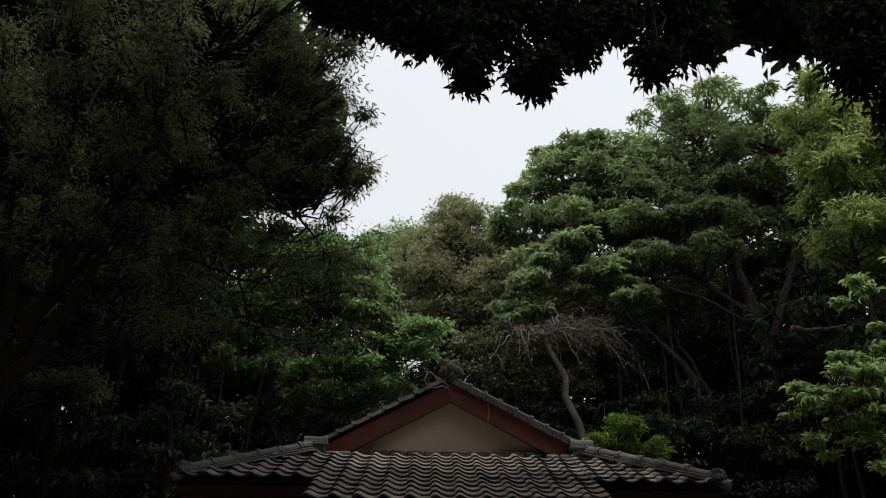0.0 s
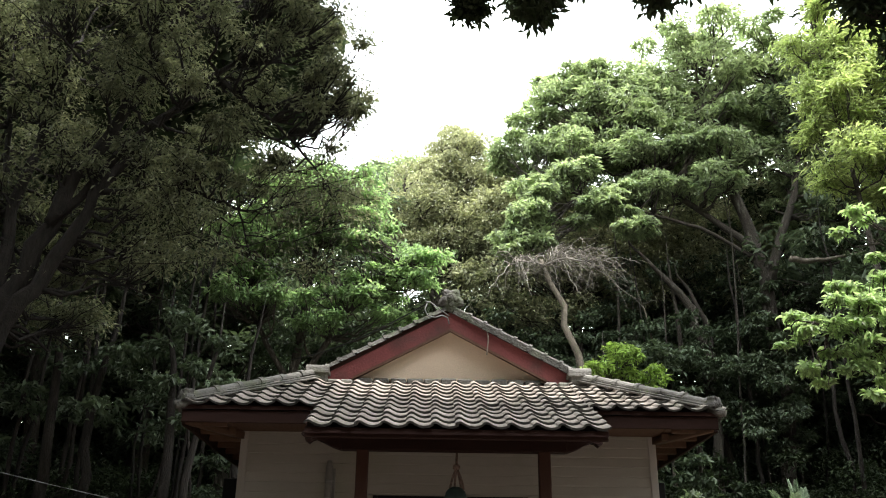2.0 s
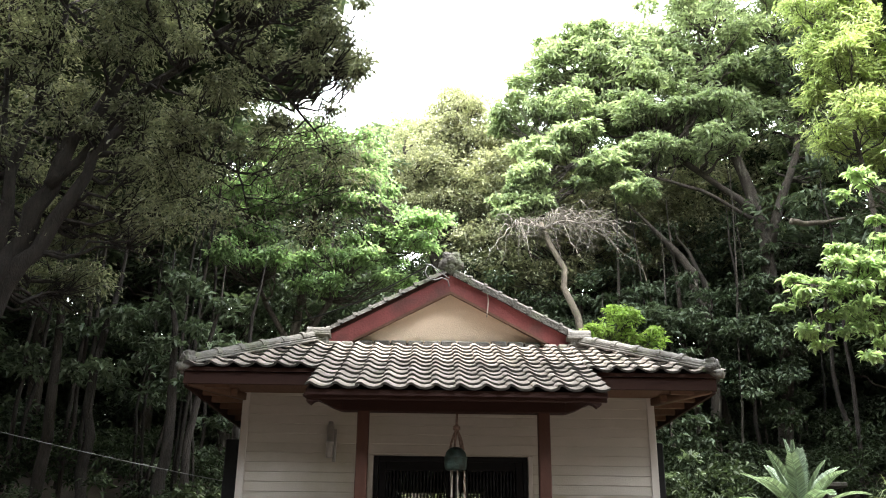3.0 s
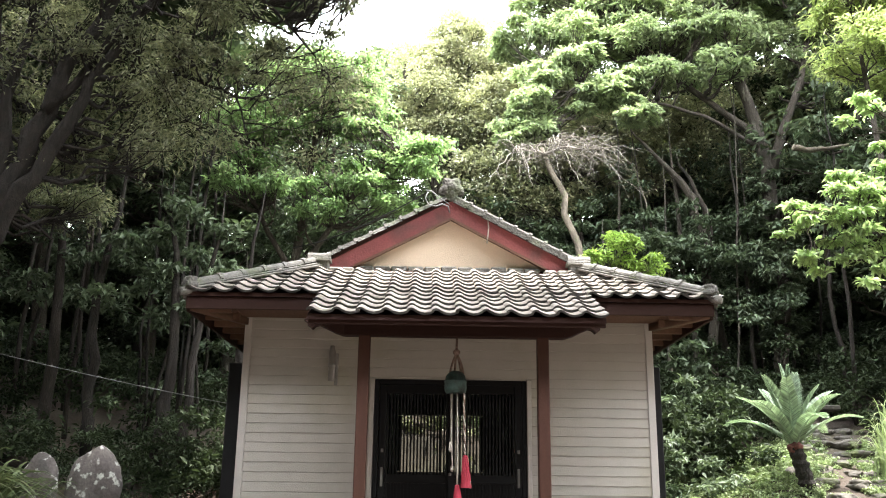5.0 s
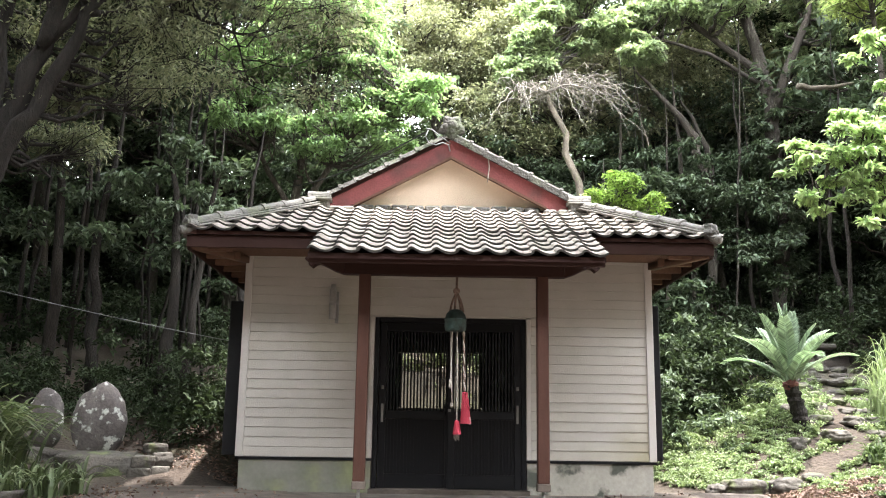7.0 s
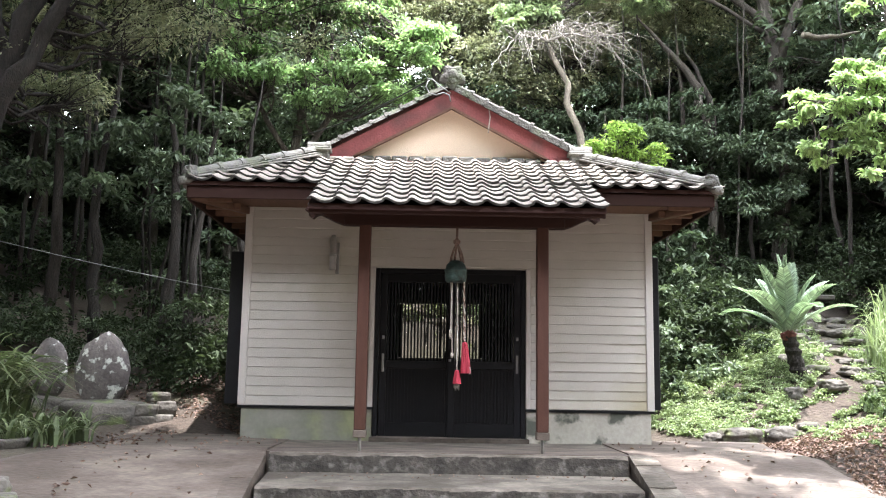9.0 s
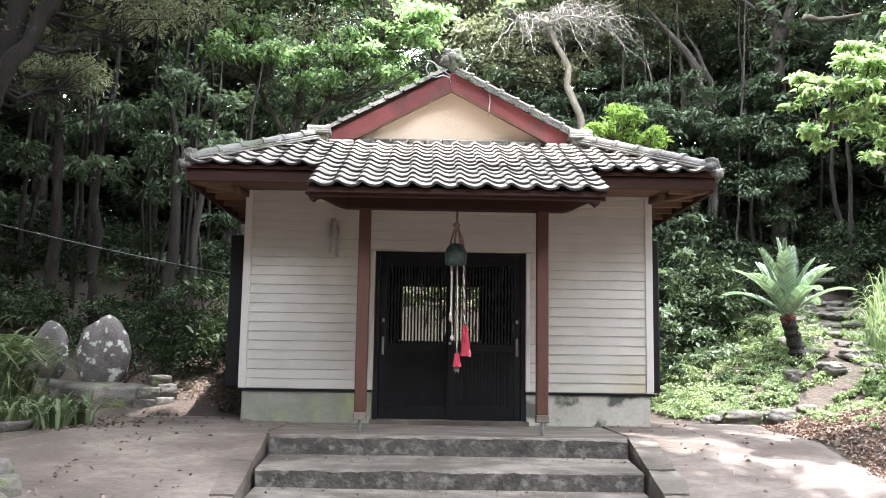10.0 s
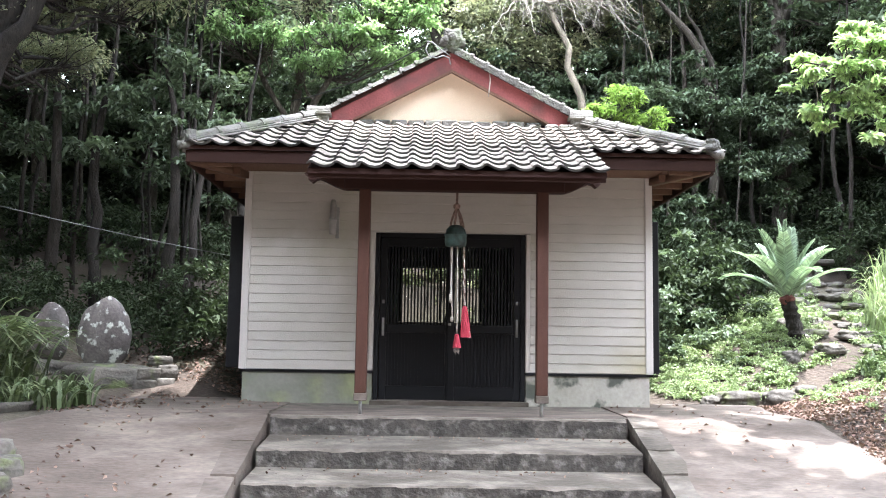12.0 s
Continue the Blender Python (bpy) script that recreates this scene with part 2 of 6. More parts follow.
class Tubes:
    """Tapered round limbs gathered into one mesh."""

    def __init__(self):
        self.v, self.f = [], []

    def add(self, pts, radii, sides=7):
        pts = [Vector(p) for p in pts]
        first = len(self.v)
        for i, p in enumerate(pts):
            d = (pts[min(i + 1, len(pts) - 1)] - pts[max(i - 1, 0)]).normalized()
            a = d.orthogonal().normalized() if i == 0 else (a - d * a.dot(d)).normalized()
            b = d.cross(a)
            for k in range(sides):
                w = 2 * math.pi * k / sides
                self.v.append(p + (a * math.cos(w) + b * math.sin(w)) * radii[i])
        for i in range(len(pts) - 1):
            for k in range(sides):
                o, q = first + i * sides, (k + 1) % sides
                self.f.append((o + k, o + q, o + sides + q, o + sides + k))
        self.f.append(tuple(range(first, first + sides))[::-1])
        self.f.append(tuple(range(len(self.v) - sides, len(self.v))))

    def made(self, name, mat, parent=None, label=""):
        return solid(name, self.v, self.f, mat, parent, label, True)


def tube(name, pts, radius, mat, parent=None, label="", sides=7):
    t = Tubes()
    t.add(pts, radius if isinstance(radius, (list, tuple)) else [radius] * len(pts), sides)
    return t.made(name, mat, parent, label)


def bend(a, b, sag=(0, 0, 0), n=8, wob=0.0, rng=None):
    """A curved line from a to b with a sideways bow and wobble."""
    a, b, s = Vector(a), Vector(b), Vector(sag)
    out = []
    for i in range(n + 1):
        u = i / n
        p = a.lerp(b, u) + s * (4 * u * (1 - u))
        if wob and 0 < i < n:
            p += Vector(rng.uniform(-wob, wob, 3))
        out.append(p)
    return out


def leaf_mesh(name, centre, along, up, length, width, fold=0.25, fine=False):
    """Many folded leaves: arrays of places, directions, faces' normals and lengths."""
    n = len(centre)
    along = along / np.linalg.norm(along, axis=1, keepdims=True)
    side = np.cross(along, up)
    side /= np.linalg.norm(side, axis=1, keepdims=True) + 1e-9
    nrm = np.cross(side, along)
    L = np.broadcast_to(length, (n,))[:, None]
    Wd = np.broadcast_to(width, (n,))[:, None]
    base, tip = centre - along * L / 2, centre + along * L / 2 - nrm * L * 0.12
    mid = centre + nrm * L * 0.04
    lft, rgt = mid + side * Wd / 2 + nrm * Wd * fold, mid - side * Wd / 2 + nrm * Wd * fold
    v = np.stack([base, lft, tip, rgt], 1).reshape(-1, 3)
    k = np.arange(n)[:, None] * 4
    f = np.concatenate([k + [0, 2, 1], k + [0, 3, 2]], 1).reshape(-1, 3)
    if fine:
        out = []
        for u, wd in ((-0.2, 0.42), (0.2, 0.40)):
            mid = centre + along * L * u + nrm * L * (0.04 - 0.10 * max(0, u))
            out.append((mid + side * Wd * wd + nrm * Wd * fold, mid, mid - side * Wd * wd + nrm * Wd * fold))
        v = np.stack([base, *out[0], *out[1], tip], 1).reshape(-1, 3)
        k = np.arange(n)[:, None] * 8
        f = np.concatenate([k + q for q in ([0, 2, 1], [0, 3, 2], [1, 2, 5], [1, 5, 4], [2, 3, 6], [2, 6, 5], [4, 5, 7], [5, 6, 7])], 1).reshape(-1, 3)
    me = bpy.data.meshes.new(name)
    me.vertices.add(len(v))
    me.vertices.foreach_set("co", v.astype(np.float32).ravel())
    me.loops.add(f.size)
    me.loops.foreach_set("vertex_index", f.astype(np.int32).ravel())
    me.polygons.add(len(f))
    me.polygons.foreach_set("loop_start", np.arange(0, f.size, 3, dtype=np.int32))
    me.update(calc_edges=True)
    return me


def clump_leaves(rng, clumps, per, length, aspect=0.38, flat=0.5, droop=0.2, shell=0.55):
    """Leaves round clump centres (x, y, z, radius), most on the upper shell, pointing outwards."""
    c = np.repeat(np.asarray(clumps, float), per, 0)
    n = len(c)
    d = rng.normal(size=(n, 3))
    d[:, 2] = np.abs(d[:, 2]) * np.where(rng.random(n) < 0.75, 1, -0.7)
    d /= np.linalg.norm(d, axis=1, keepdims=True)
    r = c[:, 3] * (shell + (1 - shell) * rng.random(n)) * (0.75 + 0.5 * rng.random(n))
    place = c[:, :3] + d * r[:, None] * (1, 1, flat)
    along = d * (1, 1, 0.45) + rng.normal(size=(n, 3)) * 0.55
    along[:, 2] -= droop
    up = rng.normal(size=(n, 3)) * 0.5 + (0, 0, 1)
    L = length * rng.uniform(0.65, 1.25, n)
    return place, along, up, L, L * aspect


def tree(name, label, base, trunk, clumps, leaf, bark, per=200, length=0.13, aspect=0.38, flat=0.5, droop=0.2, seed=1, limb=0.05, sides=8, group="", shell=0.55, twigs=4, rise=1.2, rounded=False, gnarl=0.35):
    """trunk: list of stems, each a list of (x, y, z, radius). Every clump is carried by a limb from the nearest stem."""
    rng = np.random.default_rng(seed)
    top = thing(name, base, label, "tree", group)
    o = Vector(base)
    t = Tubes()
    nodes = []
    for stem in trunk:
        pts = [Vector(p[:3]) - o for p in stem]
        fine, rad = [], []
        for i in range(len(pts) - 1):
            for u in (0, 0.25, 0.5, 0.75):
                fine.append(pts[i].lerp(pts[i + 1], u) + Vector(rng.uniform(-1, 1, 3)) * stem[i][3] * gnarl * (i + u > 0))
                rad.append((stem[i][3] * (1 - u) + stem[i + 1][3] * u) * rng.uniform(0.9, 1.1))
        fine.append(pts[-1])
        rad.append(stem[-1][3])
        rad[0] *= 1.35
        t.add(fine, rad, sides)
        nodes += [(p, r) for p, r in zip(fine, rad)][2:]
    loc = [(c[0] - o.x, c[1] - o.y, c[2] - o.z, c[3]) for c in clumps]
    if limb:
        for c in loc:
            p = Vector(c[:3])
            near = min(nodes, key=lambda q: (q[0] - p).length + rise * max(0, q[0].z - p.z + 0.3))
            r0 = min(near[1] * 0.7, limb)
            line = bend(near[0], p, (0, 0, -0.1 * (p - near[0]).length), 6, 0.07 * (p - near[0]).length ** 0.5, rng)
            t.add(line, [r0 * (1 - 0.8 * i / 6) + 0.003 for i in range(7)], 5)
            for k in range(twigs):
                e = p + Vector(rng.normal(size=3)) * c[3] * 0.6
                t.add(bend(line[4], e, (0, 0, 0), 3, 0.04, rng), [r0 * 0.3 + 0.002, r0 * 0.2 + 0.002, 0.004, 0.002], 4)
    t.made("trunk", bark, top)
    link("crown", leaf_mesh("crown", *clump_leaves(rng, loc, per, length, aspect, flat, droop, shell), fine=rounded), leaf, top)
    return top


def blob_clumps(rng, blobs):
    """Clumps spread over ellipsoids (centre, radii, count, clump radius)."""
    out = []
    for c, rad, n, r in blobs:
        for _ in range(n):
            d = rng.normal(size=3)
            d /= np.linalg.norm(d)
            d *= rng.uniform(0.55, 1.0)
            out.append((c[0] + d[0] * rad[0], c[1] + d[1] * rad[1], c[2] + d[2] * rad[2], r * rng.uniform(0.6, 1.3)))
    return out


# ---- ground ----
def smooth(a, b, v):
    u = min(1.0, max(0.0, (v - a) / (b - a)))
    return u * u * (3 - 2 * u)


def lie(x, y):
    """Height of the land: level round the shrine, a ramp down towards the front, a wooded bank behind."""
    front = -0.27 * min(3.4, max(0.0, -1.3 - y))
    bank = 0.33 * max(0.0, y - 0.75 - 0.25 * math.sin(x * 0.9))
    bank = 5.6 * (1 - math.exp(-bank / 5.6 * 1.1))
    dig = -0.5 if abs(x) < 2.05 and -14 < y < -1.05 else 0.0
    keep = smooth(2.5, 3.1, abs(x)) if y < 6 else 1.0
    side = 0.30 * max(0.0, x - 3.7 - 0.12 * math.sin(y * 2)) * smooth(-4.5, -0.5, y) if x > 3.5 else 0.0
    side = min(side, 0.35)
    left = 0.10 * max(0.0, -4.6 - x)
    left = min(left, 1.2)
    rough = 0.05 * noise.noise((x * 0.9, y * 0.9, 0.3)) + 0.02 * noise.noise((x * 4, y * 4, 2.0))
    wild = max(smooth(0.6, 2.0, y), smooth(3.6, 4.3, x), smooth(3.6, 4.4, -x))
    return front + bank * keep + side + left + rough * wild - 0.035 + dig


def grid_ground():
    xs = sorted({round(v, 3) for v in [*np.arange(-9, 9.01, 0.2), *np.arange(-40, 40.1, 2.5), -400, -150, 150, 400]})
    ys = sorted({round(v, 3) for v in [*np.arange(-5, 12.01, 0.2), *np.arange(-40, 50.1, 2.5), -400, -150, 150, 400]})
    vs = [(x, y, lie(max(-40, min(40, x)), max(-40, min(50, y)))) for y in ys for x in xs]
    n = len(xs)
    fs = [(j * n + i, j * n + i + 1, (j + 1) * n + i + 1, (j + 1) * n + i) for j in range(len(ys) - 1) for i in range(n - 1)]
    ob = solid("ground", vs, fs, SOIL, smooth=True)
    return tagged(ob, "brown forest soil with leaf litter and moss", "ground", kind="structure")


grid_ground()
STAIR = 1.69


def apron(name, sgn, label):
    """Concrete beside the stair, following the ramp."""
    vs, fs = [], []
    ys = [0.55 - 0.2 * j for j in range(46)]
    cols = 12
    for y in ys:
        edge = 3.66 + 0.10 * math.sin(y * 1.7) + 0.05 * math.sin(y * 5.1) if sgn > 0 else 3.45 + 1.1 * smooth(0.9, 1.9, -y) + 0.25 * math.sin(y * 1.1 + 1) + 0.06 * math.sin(y * 4.3)
        for i in range(cols):
            x = sgn * (STAIR + 0.02 + (edge - STAIR) * i / (cols - 1))
            vs.append((x, y, lie(sgn * 2.6, y) + 0.045 + 0.012 * noise.noise((x, y, 5)) - 0.04 * (i == cols - 1)))
    for j in range(len(ys) - 1):
        for i in range(cols - 1):
            q = (j * cols + i, j * cols + i + 1, (j + 1) * cols + i + 1, (j + 1) * cols + i)
            fs.append(q[::-1] if sgn > 0 else q)
    n = len(vs)
    inner = [j * cols for j in range(len(ys))]
    vs += [(vs[k][0], vs[k][1], vs[k][2] - 0.4) for k in inner]
    for j in range(len(ys) - 1):
        q = (inner[j], inner[j + 1], n + j + 1, n + j)
        fs.append(q if sgn > 0 else q[::-1])
    return tagged(solid(name, vs, fs, CONCRETE, smooth=False), label, "pavement", kind="structure")


apron("pavement_left", -1, "worn grey concrete apron with darker patches beside the steps")
apron("pavement_right", 1, "pale grey concrete apron scattered with fallen leaves")


def crumbly(name, lo, hi, drop, mat, parent, seed):
    """A cast concrete block with a chipped nose; its top falls by drop towards the front."""
    rng = np.random.default_rng(seed)
    n = max(8, int((hi[0] - lo[0]) * 18))
    secs = []
    for i in range(n + 1):
        x = lo[0] + (hi[0] - lo[0]) * i / n
        a, b = rng.uniform(0, 0.010, 2)
        c = 0.010 + 0.03 * max(0, noise.noise((x * 2.3, seed, 0.5)) - 0.25) + a
        f = lo[1] + 0.012 * noise.noise((x * 2, seed, 3)) + b * 0.4
        zt = hi[2] + 0.006 * noise.noise((x * 1.5, seed, 7))
        secs.append([(x, f + 0.006, lo[2]), (x, hi[1], lo[2]), (x, hi[1], zt), (x, f + c, zt - drop), (x, f, zt - drop - c * 1.1)])
    ob = wedge(name, secs, mat, parent)
    # front faces get the stained colour that also holds their shade
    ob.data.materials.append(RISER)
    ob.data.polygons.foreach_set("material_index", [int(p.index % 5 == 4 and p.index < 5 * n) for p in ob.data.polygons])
    return ob


def stair():
    top = thing("front_steps", (0, -1.45, -0.2), "worn grey concrete steps, risers stained and coloured darker for shade", "steps", kind="structure")
    m = Matrix.Translation((0, 1.45, 0.2))
    cut = np.random.default_rng(23)
    tops = [(-1.45, 0.0, -0.012, 0.05), (-2.09, -0.185, 0.055, -1.40), (-2.70, -0.40, 0.04, -2.05), (-3.31, -0.60, 0.03, -2.66), (-3.9, -0.78, 0.03, -3.27), (-4.5, -0.94, 0.02, -3.86)]
    for k, (nose, z, drop, back) in enumerate(tops):
        drop = abs(drop)
        cuts = [-STAIR + 0.02]
        while k and cuts[-1] < STAIR - 0.95:
            cuts.append(cuts[-1] + cut.uniform(0.34, 0.78))
        cuts.append(STAIR - 0.02)
        for a, b in zip(cuts, cuts[1:]):
            f = cut.uniform(-0.012, 0.012) if k else 0
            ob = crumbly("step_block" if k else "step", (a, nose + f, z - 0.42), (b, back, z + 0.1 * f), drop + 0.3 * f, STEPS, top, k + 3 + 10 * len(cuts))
            ob.matrix_parent_inverse = m
    for sgn, spans in ((-1, ((-1.45, -2.05), (-2.06, -2.75), (-2.8, -3.3))), (1, ((-1.38, -1.62), (-1.66, -2.12), (-2.14, -2.62), (-2.66, -3.2)))):
        for y0, y1 in spans:
            w0, w1 = cut.uniform(0.19, 0.25, 2)
            ring = [(0.005, y0), (w0 * 0.5, y0 + cut.uniform(-0.03, 0.01)), (w0, y0 - 0.01), ((w0 + w1) / 2 + cut.uniform(-0.03, 0.04), (y0 + y1) / 2), (w1, y1 + 0.01), (w1 * 0.5, y1 + cut.uniform(-0.03, 0.03)), (0.005, y1), (0.0, (y0 + y1) / 2)]
            ring = ring if sgn < 0 else ring[::-1]
            high = [(sgn * (STAIR + x), y, lie(sgn * 2.6, y) + 0.055 + cut.uniform(0.0, 0.008)) for x, y in ring]
            n = len(high)
            ob = solid("kerb_patch", high + [(x, y, z - 0.08) for x, y, z in high], [tuple(range(n)), tuple(range(2 * n - 1, n - 1, -1))] + [(i, i + n, (i + 1) % n + n, (i + 1) % n) for i in range(n)], STEPS if sgn > 0 else CONCRETE, top, "cracked concrete edge patch")
            ob.matrix_parent_inverse = m
    landing = box_bm((-4.0, -14, -1.3), (4.0, -4.4, -0.95), 0.01)
    tagged(part("pavement_front", landing, CONCRETE), "grey concrete landing at the foot of the steps", "pavement", kind="structure")
    slab = box("pavement_platform", (-2.6, -0.01 - 1.36, -0.3), (2.6, 0.5, -0.004), CONCRETE)
    tagged(slab, "grey concrete platform along the shrine front", "pavement", kind="structure")


stair()


# ---- shrine ----
WX, BACK = 2.275, 4.5
shrine = thing("shrine_building", (0, 0, 0), "small cream-sided Japanese shrine hall with grey tiled roof", "building", kind="structure")
foundation = part("foundation", box_bm((-2.25, 0.0, -0.3), (-0.82, BACK, 0.335), 0.006), BASE_MOSS, shrine, "grey concrete plinth with moss stains")
box("foundation", (0.875, 0.0, -0.3), (2.25, BACK, 0.335), BASE, shrine, "grey concrete plinth with dark stains")
box("floor", (-0.818, 0.03, -0.3), (0.873, BACK, 0.05), CONCRETE, shrine, "concrete doorway floor")
box("door_sill", (-0.84, -0.10, -0.1), (0.90, 0.028, 0.045), CONCRETE, shrine, "pale concrete door sill")
for a, b in ((-2.285, -0.815), (0.868, 2.285)):
    box("drip_flashing", (a, -0.022, 0.337), (b, 0.03, 0.362), BLACK, shrine, "black drip flashing")
DOOR = (-0.812, 0.865, 1.90)
WALLTOP = 2.78
box("wall_core", (-WX + 0.01, 0.012, 0.364), (DOOR[0] - 0.004, 0.11, WALLTOP), SIDING, shrine)
box("wall_core", (DOOR[1] + 0.004, 0.012, 0.364), (WX - 0.01, 0.11, WALLTOP), SIDING, shrine)
box("wall_core", (DOOR[0] - 0.002, 0.012, DOOR[2] + 0.004), (DOOR[1] + 0.002, 0.11, WALLTOP), SIDING, shrine)
for sgn in (-1, 1):
    a, b = sorted((sgn * (WX - 0.11), sgn * WX))
    box("side_wall", (a, 0.115, 0.34), (b, BACK, WALLTOP), SIDING, shrine)
    a, b = sorted((sgn * (WX - 0.068), sgn * (WX + 0.012)))
    box("corner_trim", (a, -0.03, 0.366), (b, 0.10, WALLTOP), TRIM, shrine, "cream corner board")
for lo, hi in (((-WX, BACK, 0.34), (-0.72, BACK + 0.1, WALLTOP)), ((0.66, BACK, 0.34), (WX, BACK + 0.1, WALLTOP)), ((-0.72, BACK, 0.34), (0.66, BACK + 0.1, 1.0)), ((-0.72, BACK, 1.88), (0.66, BACK + 0.1, WALLTOP))):
    box("back_wall", lo, hi, SIDING, shrine)
box("inner_ceiling", (-WX + 0.12, 0.12, 2.60), (WX - 0.12, BACK - 0.01, 2.64), DARKBROWN, shrine)

# lapped siding boards
BOARD = 0.1035


def board_mesh(x0, x1):
    y0, y1 = -0.021, -0.006
    prof = [(0.010, 0.0), (0.010, BOARD), (-0.009, BOARD), (-0.009, BOARD - 0.008), (y1 - 0.006, BOARD - 0.010), (y0, 0.004), (y0 + 0.003, 0.0)]
    vs = [(x, p[0], p[1]) for x in (x0, x1) for p in prof]
    n = len(prof)
    fs = [(i, (i + 1) % n, n + (i + 1) % n, n + i) for i in range(n)] + [tuple(range(n))[::-1], tuple(range(n, 2 * n))]
    me = bpy.data.meshes.new("siding_board")
    me.from_pydata(vs, [], fs)
    return me


siding = (board_mesh(-WX + 0.07, DOOR[0] - 0.055), board_mesh(DOOR[1] + 0.055, WX - 0.07), board_mesh(DOOR[0] - 0.055, DOOR[1] + 0.055))
for k in range(23):
    z = 0.368 + BOARD * k
    for me, lowest in zip(siding, (0, 0, 1.895)):
        if z >= lowest:
            link("siding_board", me, SIDING, shrine).location = (0, 0, z)
for x0, x1, z0, z1 in ((DOOR[0] - 0.052, DOOR[0] - 0.004, 0.366, 1.90), (DOOR[1] + 0.004, DOOR[1] + 0.052, 0.366, 1.90)):
    box("door_trim", (x0, -0.028, z0), (x1, 0.01, z1), TRIM, shrine, "cream door casing")

# dark shutter boxes on the side walls
for sgn, w, z0, z1 in ((-1, 0.20, 0.37, 2.08), (1, 0.13, 0.37, 2.10)):
    a, b = sorted((sgn * (WX + 0.004), sgn * (WX + w)))
    box("shutter_box", (a, 0.16, z0), (b, 2.1, z1), BLACK, shrine, "black shutter box on the side wall", 0.01)


# sliding lattice doors
def sliding_door(x0, x1, y, pull, label):
    d = thing("sliding_door", ((x0 + x1) / 2, y, 0.05), label, "door", "pair of sliding doors")
    h, w = 1.80, (x1 - x0) / 2
    for a, b in ((-w, -w + 0.075), (w - 0.075, w)):
        box("stile", (a, -0.018, 0), (b, 0.018, h), BLACK, d)
    for z0, z1 in ((0, 0.15), (0.74, 0.83), (h - 0.10, h)):
        box("rail", (-w + 0.076, -0.016, z0), (w - 0.076, 0.016, z1), BLACK, d)
    span = 2 * (w - 0.075)
    n = 18
    slat = bpy.data.meshes.new("slat")
    bm = box_bm((-0.0095, -0.014, 0.151), (0.0095, 0.006, 0.739))
    bm.to_mesh(slat)
    bm.free()
    slat2 = bpy.data.meshes.new("slat")
    bm = box_bm((-0.0095, -0.014, 0.831), (0.0095, 0.006, h - 0.101))
    bm.to_mesh(slat2)
    bm.free()
    for i in range(n):
        x = -span / 2 + span * (i + 0.5) / n
        for me in (slat, slat2):
            link("slat", me, BLACK, d).location = (x, 0, 0)
    box("backing_panel", (-w + 0.076, 0.008, 0.151), (w - 0.076, 0.014, 0.739), BLACK, d, "dark panel behind the lattice", 0)
    pane = box("pane", (-w + 0.076, 0.009, 0.831), (w - 0.076, 0.013, h - 0.101), GLASS, d, "clear glass behind the lattice", 0)
    pane.visible_shadow = False
    box("pull_handle", (pull - 0.013, -0.026, 0.70), (pull + 0.013, -0.018, 0.90), METAL, d, "grey metal pull", 0.002)
    box("lock", (pull - 0.014, -0.026, 1.06), (pull + 0.014, -0.018, 1.10), METAL, d, "small metal lock", 0.002)
    return d


for lo, hi in (((DOOR[0], 0.0, 0.05), (DOOR[0] + 0.05, 0.10, 1.90)), ((DOOR[1] - 0.05, 0.0, 0.05), (DOOR[1], 0.10, 1.90)), ((DOOR[0] + 0.051, 0.0, 1.845), (DOOR[1] - 0.051, 0.10, 1.90))):
    box("door_frame", lo, hi, BLACK, shrine, "black door frame")
sliding_door(-0.755, 0.055, 0.07, -0.365, "black lattice sliding door, closed, with glazed upper part")
sliding_door(0.005, 0.812, 0.03, 0.365, "black lattice sliding door, closed, beside its twin")
box("meeting_lock", (0.012, 0.004, 0.87), (0.042, 0.012, 0.90), METAL, shrine, "small metal lock", 0.002)

# window at the back of the hall
win = tagged(new("window_back"), "plain back window of the shrine hall", "window", kind="structure")
win.location = (-0.03, BACK + 0.05, 1.44)
for lo, hi in (((-0.69, -0.03, -0.43), (-0.64, 0.03, 0.43)), ((0.64, -0.03, -0.43), (0.69, 0.03, 0.43)), ((-0.02, -0.03, -0.43), (0.02, 0.03, 0.43))):
    box("window_frame", lo, hi, BLACK, win)

# ---- roof ----
PITCH = 0.42
EAVE_Y, EAVE_Z = -1.03, 2.60
SIDE = 0.535
PORCH_Y = -1.95
GABLE_Y = 0.60
TW, TL = 0.228, 0.226


def slope_z(y):
    return EAVE_Z + PITCH * (y - EAVE_Y)


def tile_mesh(name="roof_tile", length=TL + 0.03, thick=0.022):
    """One wavy pantile; its roll stands on the left and its trough on the right. Local y runs up the slope."""
    prof = [(-0.016, 0.026), (0.0, 0.039), (0.022, 0.046), (0.044, 0.041), (0.070, 0.025), (0.105, 0.009), (0.148, 0.001), (0.190, 0.007), (TW + 0.004, 0.025)]
    n = len(prof)
    vs = []
    for y, lift in ((0.0, 0.025), (length, 0.0)):
        vs += [(u, y, h + lift) for u, h in prof]
    vs += [(u, 0.004, h + 0.025 - thick) for u, h in prof]
    fs = [(i, i + 1, n + i + 1, n + i) for i in range(n - 1)] + [(2 * n + i, 2 * n + i + 1, i + 1, i) for i in range(n - 1)]
    fs += [(0, n, 2 * n), (n - 1, 3 * n - 1, 2 * n - 1)]
    me = bpy.data.meshes.new(name)
    me.from_pydata(vs, [], fs)
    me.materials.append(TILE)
    me.materials.append(TILE_BUTT_SHADE)
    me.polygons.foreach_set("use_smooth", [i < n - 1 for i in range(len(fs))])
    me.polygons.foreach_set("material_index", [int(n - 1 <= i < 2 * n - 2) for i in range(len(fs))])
    return me


